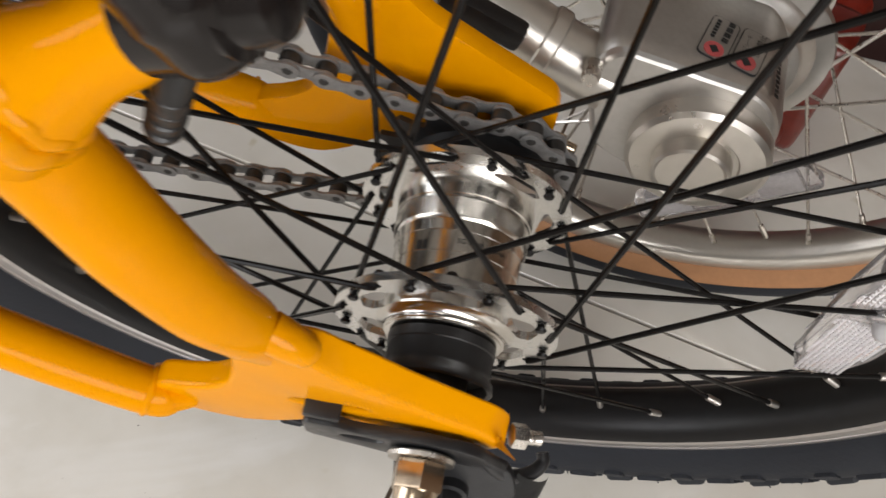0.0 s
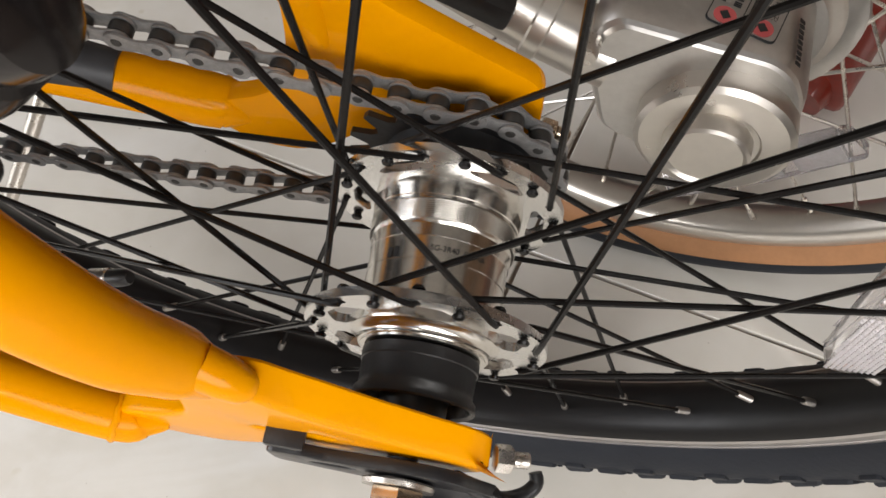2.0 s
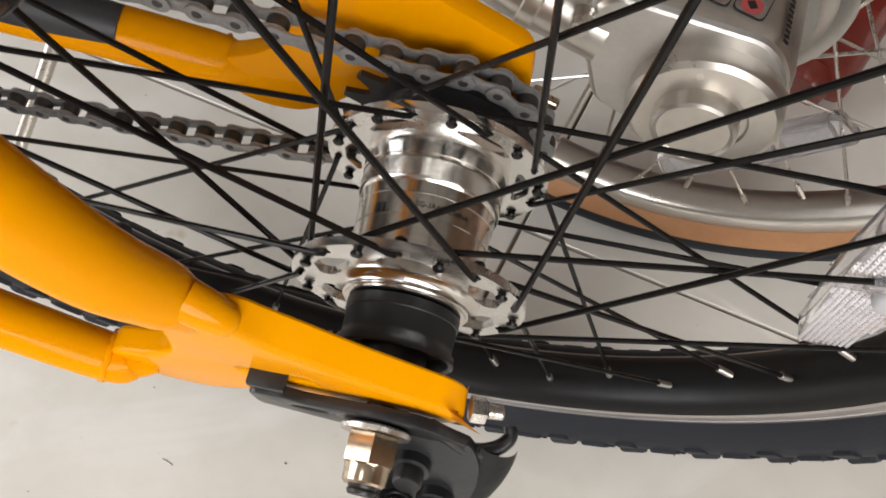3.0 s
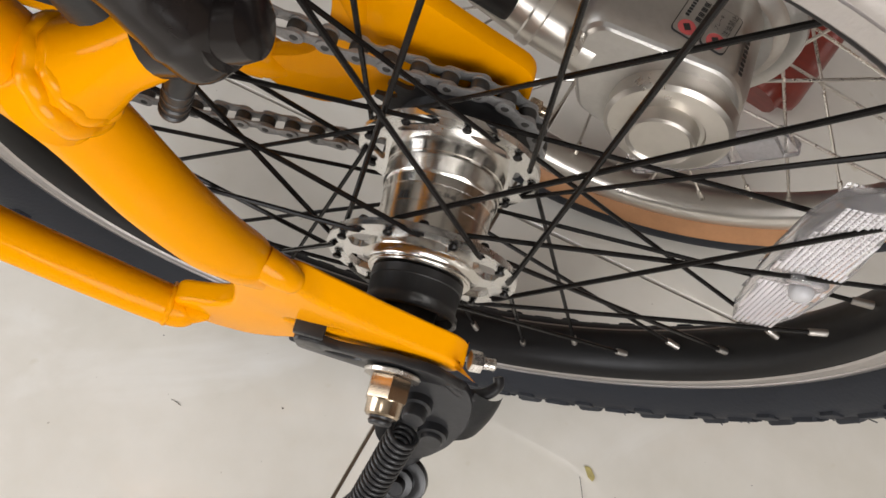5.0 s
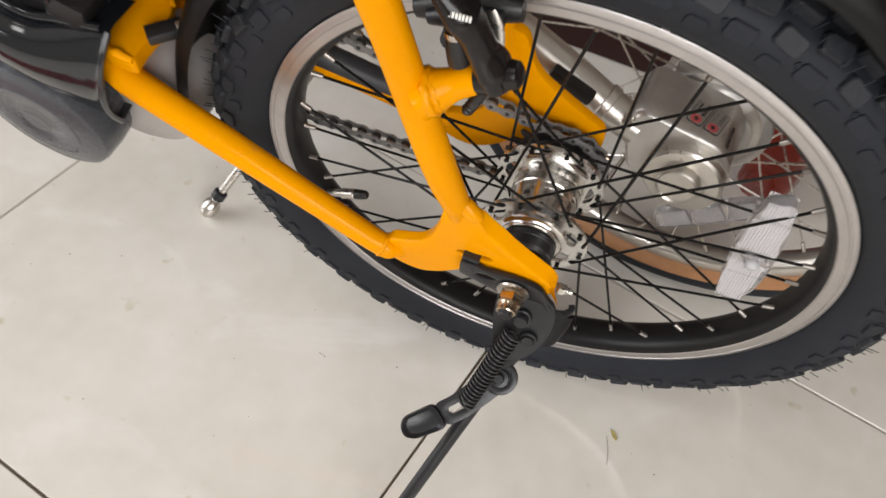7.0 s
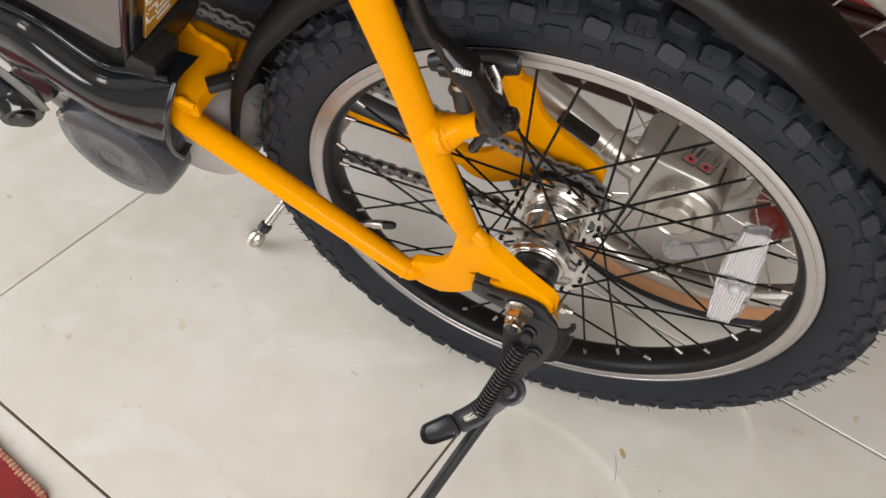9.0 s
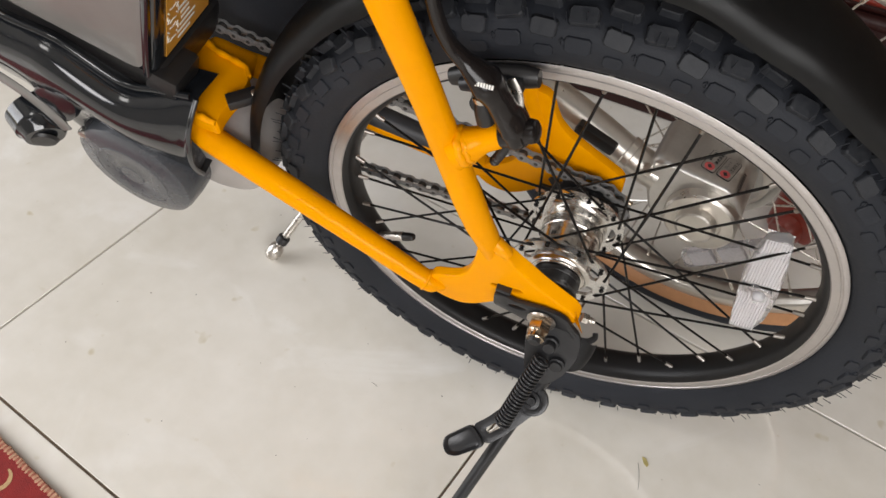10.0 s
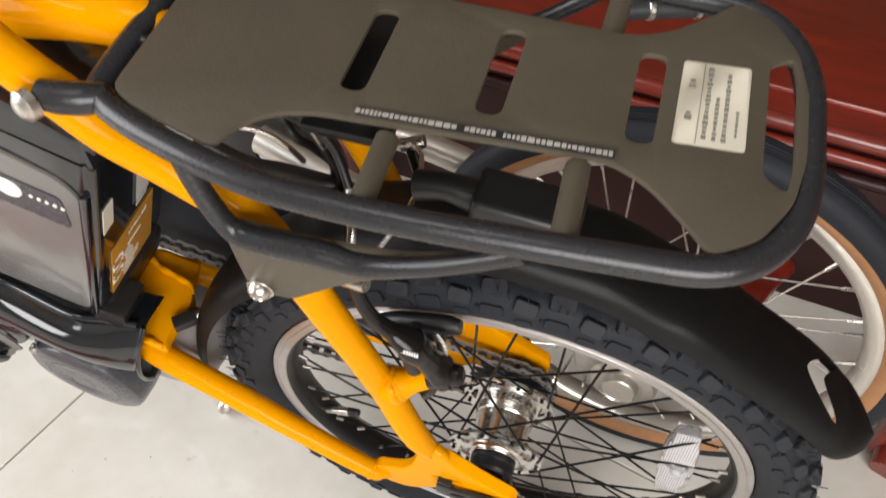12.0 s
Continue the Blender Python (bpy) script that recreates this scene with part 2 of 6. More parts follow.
def again(ob, m, parent):
    """Another object on the same mesh, at pose m under parent."""
    o = new(ob.name.split(".")[0], ob.data)
    o.parent, o.matrix_basis = parent, m
    return o


def thing(name, label, category, m=None, group=""):
    ob = new(name)
    ob.empty_display_size = 0.05
    if m is not None:
        ob.matrix_world = m
    return tagged(ob, label, category, group)


def spline(pts, n=8):
    """Catmull-Rom curve through the points."""
    p = [Vector(q) for q in pts]
    if len(p) < 3 or n < 2:
        return p
    out = []
    for i in range(len(p) - 1):
        a, b, c, d = p[max(i - 1, 0)], p[i], p[i + 1], p[min(i + 2, len(p) - 1)]
        for k in range(n):
            t = k / n
            out.append(0.5 * (2 * b + (c - a) * t + (2 * a - 5 * b + 4 * c - d) * t * t + (3 * b - a - 3 * c + d) * t ** 3))
    return out + [p[-1]]


def sweep(bm, path, radius, segs=12, flat=1.0, side=None, caps=True, closed=False):
    """A round or flattened tube along a path; radius: a number or one for each end."""
    path = [Vector(p) for p in path]
    n = len(path)
    rad = radius if isinstance(radius, (list, tuple)) else [radius, radius]
    rings, ref = [], None
    for i, p in enumerate(path):
        if closed:
            t = path[(i + 1) % n] - path[i - 1]
        else:
            t = path[min(i + 1, n - 1)] - path[max(i - 1, 0)]
        t.normalize()
        if ref is None:
            ref = Vector(side) if side else (Vector((0, 0, 1)) if abs(t.z) < 0.9 else Vector((1, 0, 0)))
        u = (ref - t * ref.dot(t)).normalized()
        v = t.cross(u)
        if not side:
            ref = u
        s = i / max(n - 1, 1) * (len(rad) - 1)
        k = min(int(s), len(rad) - 2)
        r = rad[k] + (rad[k + 1] - rad[k]) * (s - k)
        rings.append([bm.verts.new(p + r * (math.cos(a) * u + flat * math.sin(a) * v)) for a in [2 * math.pi * j / segs for j in range(segs)]])
    pairs = list(zip(rings, rings[1:])) + ([(rings[-1], rings[0])] if closed else [])
    for a, b in pairs:
        for j in range(segs):
            bm.faces.new((a[j], a[(j + 1) % segs], b[(j + 1) % segs], b[j]))
    if caps and not closed:
        bm.faces.new(rings[0][::-1])
        bm.faces.new(rings[-1])
    return bm


def tube(path, radius, segs=12, n=8, **kw):
    return sweep(bmesh.new(), spline(path, n), radius, segs, **kw)


def frame_at(origin, axis, up=(0, 0, 1)):
    """A matrix whose y axis runs along axis, at origin."""
    y = Vector(axis).normalized()
    u = Vector(up)
    if abs(y.dot(u.normalized())) > 0.97:
        u = Vector((1, 0, 0))
    x = y.cross(u).normalized()
    z = x.cross(y)
    m = Matrix((x, y, z)).transposed().to_4x4()
    m.translation = origin
    return m


def lathe(profile, segs=48, bm=None, m=None, closed=False):
    """Turns a profile of (radius, y) about the y axis."""
    bm = bm or bmesh.new()
    m = m or Matrix.Identity(4)
    rings = []
    for r, y in profile:
        if r < 1e-6:
            rings.append([bm.verts.new(m @ Vector((0, y, 0)))])
        else:
            rings.append([bm.verts.new(m @ Vector((r * math.cos(2 * math.pi * k / segs), y, r * math.sin(2 * math.pi * k / segs)))) for k in range(segs)])
    pairs = list(zip(rings, rings[1:])) + ([(rings[-1], rings[0])] if closed else [])
    for a, b in pairs:
        for k in range(segs):
            j = (k + 1) % segs
            if len(a) == 1 and len(b) == 1:
                continue
            if len(a) == 1:
                bm.faces.new((a[0], b[k], b[j]))
            elif len(b) == 1:
                bm.faces.new((a[k], a[j], b[0]))
            else:
                bm.faces.new((a[k], a[j], b[j], b[k]))
    return bm


def round_corners(pts, radius, n=4):
    """A closed outline with its corners rounded."""
    out, c = [], len(pts)
    for i in range(c):
        a, b, d = Vector(pts[i - 1]), Vector(pts[i]), Vector(pts[(i + 1) % c])
        r = min(radius, 0.45 * (a - b).length, 0.45 * (d - b).length)
        s, e = b + (a - b).normalized() * r, b + (d - b).normalized() * r
        for k in range(n + 1):
            t = k / n
            out.append((1 - t) ** 2 * s + 2 * t * (1 - t) * b + t * t * e)
    return out


def plate(outline, y0, y1, bevel=0.0, bm=None, m=None, holes=()):
    """An outline of (x, z) given thickness from y0 to y1, with eased edges."""
    b2 = bmesh.new()
    lo = [b2.verts.new((p[0], y0, p[1])) for p in outline]
    if holes:
        loops = [lo] + [[b2.verts.new((p[0], y0, p[1])) for p in h] for h in holes]
        for lp in loops:
            for i in range(len(lp)):
                b2.edges.new((lp[i], lp[(i + 1) % len(lp)]))
        bmesh.ops.triangle_fill(b2, edges=b2.edges[:], use_beauty=True)
        face = b2.faces[:]
    else:
        face = [b2.faces.new(lo)]
    ext = bmesh.ops.extrude_face_region(b2, geom=face)
    bmesh.ops.translate(b2, verts=[v for v in ext["geom"] if isinstance(v, bmesh.types.BMVert)], vec=(0, y1 - y0, 0))
    bmesh.ops.recalc_face_normals(b2, faces=b2.faces[:])
    if bevel:
        rim = [e for e in b2.edges if len(e.link_faces) == 2 and e.calc_face_angle(0) > radians(60) and abs(e.verts[0].co.y - e.verts[1].co.y) < 1e-6]
        bmesh.ops.bevel(b2, geom=rim, offset=bevel, segments=2, affect="EDGES", profile=0.6)
    if m is not None:
        b2.transform(m)
    return merge(bm, b2)


def merge(bm, other):
    if bm is None:
        return other
    me = bpy.data.meshes.new("tmp")
    other.to_mesh(me)
    other.free()
    bm.from_mesh(me)
    bpy.data.meshes.remove(me)
    return bm


def block(sx, sy, sz, m=None, bevel=0.0, bm=None, segs=2):
    b2 = bmesh.new()
    bmesh.ops.create_cube(b2, size=1, matrix=Matrix.Diagonal((sx, sy, sz, 1)))
    if bevel:
        bmesh.ops.bevel(b2, geom=b2.edges[:], offset=bevel, segments=segs, affect="EDGES", profile=0.6)
    if m is not None:
        b2.transform(m)
    return merge(bm, b2)


def hexagon(af):
    r = af / math.sqrt(3)
    return [(r * math.cos(radians(60 * k)), r * math.sin(radians(60 * k))) for k in range(6)]


def lettering(name, body, size, m, mat, parent, depth=0.00012):
    """Printed letters as a mesh."""
    cu = bpy.data.curves.new(name, "FONT")
    cu.body, cu.size, cu.extrude, cu.align_x, cu.align_y = body, size, depth, "CENTER", "CENTER"
    tmp = bpy.data.objects.new(name, cu)
    scene.collection.objects.link(tmp)
    me = bpy.data.meshes.new_from_object(tmp.evaluated_get(bpy.context.evaluated_depsgraph_get()))
    bpy.data.objects.remove(tmp)
    me.name = name
    me.materials.clear()
    me.materials.append(mat)
    ob = new(name, me)
    ob.parent, ob.matrix_basis = parent, m
    return ob


# ---- the room ----
GRID = pose(0, 0, 0, 0, 0, -14.4)
part("floor", block(6.24, 5.94, 0.06, Matrix.Translation((-0.1, 0.35, -0.034))), GROUT)
tagged(bpy.data.objects["floor"], "cream polished marble floor tiles with brown grout", "floor", kind="structure")


def wall(name, x0, y0, x1, y1, openings=(), mat=WALL_PAINT, label="cream painted plaster wall of the room"):
    """An upright wall 0.12 thick from (x0, y0) to (x1, y1); openings: (start, end, sill, head) along it."""
    a, b = Vector((x0, y0, 0)), Vector((x1, y1, 0))
    length = (b - a).length
    outline = [(0, 0), (length, 0), (length, 2.85), (0, 2.85)]
    holes = [[(s, z0), (e, z0), (e, z1), (s, z1)] for s, e, z0, z1 in openings]
    ang = math.degrees(math.atan2(y1 - y0, x1 - x0))
    ob = part(name, plate(outline, 0, 0.12, holes=holes, m=pose(x0, y0, -0.002, 0, 0, ang)), mat)
    return tagged(ob, label, "wall", kind="structure")


wall("wall_south", 2.9, -2.5, -3.1, -2.5, [(0.80, 3.10, 0.70, 2.40)])
wall("wall_east", 2.9, 3.2, 2.9, -2.5, (), WALL_WOOD, "brown wood panelled wall of the room")
wall("wall_north", -3.1, 3.2, 2.9, 3.2, (), WALL_WOOD, "brown wood panelled wall of the room")
wall("wall_west", -3.1, -2.5, -3.1, 3.2, [(0.3, 3.1, 0.06, 2.60)])
ceiling = part("ceiling", block(6.4, 6.1, 0.08, Matrix.Translation((-0.1, 0.35, 2.89))), CEILING_PAINT)
tagged(ceiling, "white painted ceiling of the room", "ceiling", kind="structure")


# housing for the added overhead fill, itself never in view
panel = thing("ceiling_panel", "added square white panel under the ceiling, out of view", "ceiling light", pose(-0.55, -0.95, 2.81))
part("panel_frame", block(0.64, 0.64, 0.022, None, 0.003), WHITE_PLASTIC, panel)


# ---- the yellow electric bicycle: rear wheel axle at the origin, x to its rear, y to its chain side ----
LEAN = 9.0
BIKE_POSE = pose(0, 0, 0.2542, LEAN, 0, 0)
bike = thing("electric_bicycle", "yellow electric folding bicycle with black fenders, leaning on its kickstand", "bicycle", BIKE_POSE)


WHEEL_CENTRE = Matrix.Translation((0.0027, 0, -0.0004))


def rear_wheel():
    rim = lathe([(0.2060, -0.0118), (0.2072, -0.0130), (0.2060, -0.0137), (0.2034, -0.01375), (0.2030, -0.0131), (0.2018, -0.0131), (0.2014, -0.01375),
                 (0.1960, -0.01375), (0.1950, -0.0128)], 160, m=WHEEL_CENTRE)
    lathe([(0.1950, 0.0178), (0.1960, 0.01875), (0.2060, 0.0187), (0.2072, 0.0180), (0.2060, 0.0168)], 160, rim, WHEEL_CENTRE)
    wheel = part("rear_wheel", rim, BRAKE_TRACK, bike, "black spoked wheel with silver machined brake track")
    part("rim_well", lathe([(0.1951, -0.0126), (0.1935, -0.0120), (0.1905, -0.0085), (0.1888, -0.0045), (0.1882, 0.0025), (0.1888, 0.0095), (0.1905, 0.0135),
                            (0.1935, 0.0170), (0.1951, 0.0176)], 160, m=WHEEL_CENTRE), BLACK_ANOD, wheel, "satin black rim well")
    half = [(0.2052, 0.0120), (0.2066, 0.0142), (0.2084, 0.0168), (0.2106, 0.0195), (0.2122, 0.0210), (0.2158, 0.0236), (0.2214, 0.0264), (0.2276, 0.0277), (0.2334, 0.0273), (0.2388, 0.0254), (0.2432, 0.0222),
            (0.2463, 0.0176), (0.2480, 0.0120), (0.2488, 0.0060), (0.2490, 0.0)]
    half = [(r - 0.0007 * min(1.0, max(0.0, (r - 0.2370) / 0.006)), y) for r, y in half]
    across = WHEEL_CENTRE @ Matrix.Translation((0, 0.0042, 0))
    part("tyre", lathe([(r, -y) for r, y in half] + [(r, y) for r, y in half[-2::-1]], 180, m=across), RUBBER, wheel, "black knobbly rubber tyre")

    # tread blocks: thirty-six a row, staggered by half a step, with low relief on the sidewall
    def lug(w, l, h, bm=None, m=Matrix.Identity(4)):
        bm = bm or bmesh.new()
        rings = []
        for k, f in ((-0.0032, 1.10), (0.82 * h, 1.0), (h, 0.92)):
            a, b, c = w / 2 * f, l / 2 * f, 0.0016
            rings.append([bm.verts.new(m @ Vector((k, y, z))) for y, z in ((-a, -b + c), (-a + c, -b), (a - c, -b), (a, -b + c), (a, b - c), (a - c, b), (-a + c, b), (-a, b - c))])
        bm.faces.new(rings[2])
        for lo, hi in zip(rings, rings[1:]):
            for j in range(8):
                bm.faces.new((lo[j], lo[(j + 1) % 8], hi[(j + 1) % 8], hi[j]))
        return bm

    def seat(theta, y, r, tilt, skew):
        return across @ Matrix.Rotation(-radians(theta), 4, "Y") @ Matrix.Translation((r, y, 0)) @ Matrix.Rotation(tilt, 4, "Z") @ Matrix.Rotation(skew, 4, "X")

    rng = random.Random(4)
    kinds = {}
    far, relief = bmesh.new(), bmesh.new()
    for k in range(36):
        for side in (-1, 1):
            t = 10 * k + (0 if side < 0 else 5)
            rows = [("crown", t + 9.3, 0.0086, 0.2478, 0.10, 0.0096, 0.0168, 0.0054, 0.10), ("flank", t + 4.2, 0.0168, 0.2450, 0.52, 0.0104, 0.0166, 0.0048, -0.10),
                    ("shoulder", t + 9.2, 0.0228, 0.2404, 0.98, 0.0100, 0.0152, 0.0042, 0.12)]
            if side < 0:
                rows.append(("middle", t + 4.2, 0.0, 0.2485, 0.0, 0.0076, 0.0140, 0.0042, 0.0))
            for kind, th, y, r, tilt, w, l, h, skew in rows:
                m = seat(th, side * y, r, side * tilt, side * skew)
                if side > 0:
                    lug(w, l, h, far, m)
                elif kind not in kinds:
                    kinds[kind] = part("tread_block", lug(w, l, h), KNOB, wheel, "", 14)
                    kinds[kind].matrix_basis = m
                else:
                    again(kinds[kind], m, wheel)
            for th, y, r, tilt, w, l, h in ((t + 4.3, 0.0270, 0.2338, 1.30, 0.0095, 0.0150, 0.0016), (t + 9.2, 0.0276, 0.2278, 1.54, 0.0075, 0.0110, 0.0011), (t + 6.6, 0.0266, 0.2352, 1.25, 0.0040, 0.0030, 0.0012)):
                low = seat(th, side * y, r, side * tilt, 0)
                lug(w, l, h, relief, low)
    part("tread", far, KNOB, wheel, "square rubber tread blocks", 14)["kind"] = "stuff"

    part("sidewall_relief", relief, RUBBER, wheel, "low moulded marks on the sidewall", 14)["kind"] = "stuff"

    # thin moulding hairs left on the new tyre
    bm = bmesh.new()
    for k in range(250):
        th = 2 * math.pi * (k + rng.uniform(-0.3, 0.3)) / 250
        side = -1 if k % 3 else 1
        y0 = side * rng.choice((0.0185, 0.0212, 0.0238))
        r0 = 0.2490 if abs(y0) < 0.020 else 0.2455
        ln = rng.uniform(0.0055, 0.0095)
        d = Vector((1, side * rng.uniform(-0.05, 0.30), rng.uniform(-0.10, 0.10))).normalized() * ln
        m = across @ Matrix.Rotation(-th, 4, "Y")
        sweep(bm, [m @ Vector((r0, y0, 0)), m @ (Vector((r0, y0, 0)) + d)], 0.00038, 4)
    part("moulding_hair", bm, RUBBER, wheel)["kind"] = "stuff"
    return wheel


WHEEL = rear_wheel()
HOLE_R, NEAR_Y, FAR_Y = 0.0370, -0.0243, 0.0243
HUB = Matrix.Translation((0.0028, 0, 0.0005))


def hub_parts():
    shell = lathe([(0.0, 0.030), (0.018, 0.030), (0.0240, 0.0285), (0.0256, 0.0262), (0.0262, 0.0256), (0.0264, 0.0226), (0.0262, 0.0212), (0.0260, 0.0190), (0.0258, 0.0178), (0.0258, 0.0160), (0.0254, 0.0158), (0.0254, 0.0150)]
                  + [(0.0254 - (0.00014 if k % 2 else 0.0), 0.0146 - 0.00036 * k) for k in range(21)]
                  + [(0.0250, 0.0066), (0.0244, 0.0060), (0.0240, 0.0020), (0.0238, 0.0018), (0.0236, -0.0060), (0.0233, -0.0062), (0.0233, -0.0066), (0.0236, -0.0068), (0.0234, -0.0165), (0.0236, -0.0195), (0.0244, -0.0215), (0.0250, -0.0228), (0.0250, -0.0262),
                     (0.0238, -0.0268), (0.0222, -0.0280), (0.0218, -0.0288), (0.0218, -0.0298), (0.0210, -0.0300), (0.0210, -0.0308), (0.0200, -0.0310), (0.0, -0.0312)], 128, m=HUB)
    hub = part("hub", shell, BRUSHED, WHEEL, "silver three-speed internal gear hub")
    for y, out in ((NEAR_Y, -1), (FAR_Y, 1)):
        start = 10.5 if out < 0 else 0.0
        circle = [(0.0404 * math.cos(2 * math.pi * k / 96), 0.0404 * math.sin(2 * math.pi * k / 96)) for k in range(96)]
        holes = []
        for k in range(6):
            a = radians((25.8 if out < 0 else 55.8) + 60 * k)
            five = [(r * math.cos(a + radians(d)), r * math.sin(a + radians(d))) for r, d in ((0.0262 if out < 0 else 0.0300, -19), (0.0304 if out < 0 else 0.0318, -20), (0.0343, -7), (0.0343, 7), (0.0304 if out < 0 else 0.0318, 20), (0.0262 if out < 0 else 0.0300, 19))]
            holes.append([tuple(p) for p in round_corners(five, 0.0014, 3)])
        for k in range(18):
            a = radians(start + 20 * k)
            c = (HOLE_R * math.cos(a), HOLE_R * math.sin(a))
            holes.append([(c[0] + 0.0016 * math.cos(j * math.pi / 4), c[1] + 0.0016 * math.sin(j * math.pi / 4)) for j in range(8)])
        bm = plate(circle, y - 0.0015, y + 0.0015, holes=holes, m=HUB)
        part("hub_flange", bm, CHROME, WHEEL, "polished flange with cut-outs and spoke holes", 30)
    cap = lathe([(0.0178, -0.0312), (0.0194, -0.0318), (0.0194, -0.0352), (0.0190, -0.0356), (0.0187, -0.0420), (0.0188, -0.0436), (0.0200, -0.0450), (0.0202, -0.0476), (0.0195, -0.0482), (0.0184, -0.0474), (0.0175, -0.0430), (0.0115, -0.0425),
                 (0.0112, -0.0470), (0.0108, -0.0545), (0.0095, -0.0555), (0.0, -0.0555)], 64, m=HUB)
    part("dust_cap", cap, BLACK_PLASTIC, WHEEL, "black plastic dust cap")
    axle = lathe([(0.0, -0.0925), (0.0042, -0.0925), (0.0048, -0.0915)] + [(0.0048 - 0.0004 * (k % 2), -0.0912 + 0.0008 * k) for k in range(10)] + [(0.0048, -0.0825), (0.0048, 0.0840), (0.0042, 0.0850), (0.0, 0.0850)], 24, m=HUB)
    part("axle", axle, BLACK_STEEL, WHEEL)
    # printed model number, bent round the shell
    ob = lettering("hub_lettering", "SG-3R40  CHINA", 0.0026, Matrix.Identity(4), INK, WHEEL, 0.0)
    r, t0, y0 = 0.0239, 0.36, -0.0022
    for v in ob.data.vertices:
        u, w = v.co.x, v.co.y
        ang = t0 + u / r
        v.co = (0.0028 + r * math.sin(ang), y0 + w, r * math.cos(ang) + 0.0005)
    bm = bmesh.new()
    for k in range(2):
        ang = -0.62 + 0.1 * k
        m = HUB @ Matrix.Rotation(ang, 4, "Y") @ Matrix.Translation((0, -0.004, 0.0239))
        block(0.0016, 0.0036, 0.0001, m, bm=bm)
    part("hub_lettering", bm, INK, WHEEL)


hub_parts()


def spokes():
    """Thirty-six black spokes laced three-cross, with silver nipples."""
    def spoke_mesh(y_hub, hole, rim_angle, bend):
        c = HUB.translation
        a, b = radians(hole), radians(rim_angle)
        face = y_hub + bend * 0.0024
        h0 = c + Vector((HOLE_R * math.cos(a), y_hub - bend * 0.0030, HOLE_R * math.sin(a)))
        h1 = c + Vector((HOLE_R * math.cos(a), face + bend * 0.0002, HOLE_R * math.sin(a)))
        end = WHEEL_CENTRE @ Vector((0.1865 * math.cos(b), math.copysign(0.0025, y_hub) + 0.0030, 0.1865 * math.sin(b)))
        d = (end - h1).normalized()
        bm = bmesh.new()
        sweep(bm, [h0, h0.lerp(h1, 0.7), h1 + d * 0.0008 - Vector((0, bend * 0.0003, 0)), h1 + d * 0.0030, h1 + d * 0.010, end], 0.00108, 8)
        lathe([(0.0, -0.0009), (0.0016, -0.0008), (0.0021, 0.0), (0.0018, 0.0006), (0.0, 0.0007)], 10, bm, Matrix.Translation(h0) @ Matrix.Rotation(0 if bend > 0 else math.pi, 4, "X"))
        return bm, end, d

    lathe_nipple = [(0.0, -0.0065), (0.0015, -0.0065), (0.0018, -0.0060), (0.0019, 0.0035), (0.0026, 0.0045), (0.0026, 0.0060), (0.0, 0.0064)]
    nipple = None
    for kind, y_hub, hole0, rim0, bend in (("nl", NEAR_Y, 10.5, 69.5, -1), ("nt", NEAR_Y, 30.5, -30.5, 1), ("fl", FAR_Y, 20.0, 79.5, -1), ("ft", FAR_Y, 0.0, -60.5, 1)):
        for k in range(9):
            bm, end, d = spoke_mesh(y_hub, hole0 + 40 * k, rim0 + 40 * k, bend)
            part("spoke", bm, SPOKE_BLACK, WHEEL)
            nm = frame_at(end, d)
            if nipple is None:
                nipple = part("nipple", lathe(lathe_nipple, 10), NIPPLE, WHEEL)
                nipple.matrix_basis = nm
            else:
                again(nipple, nm, WHEEL)


spokes()


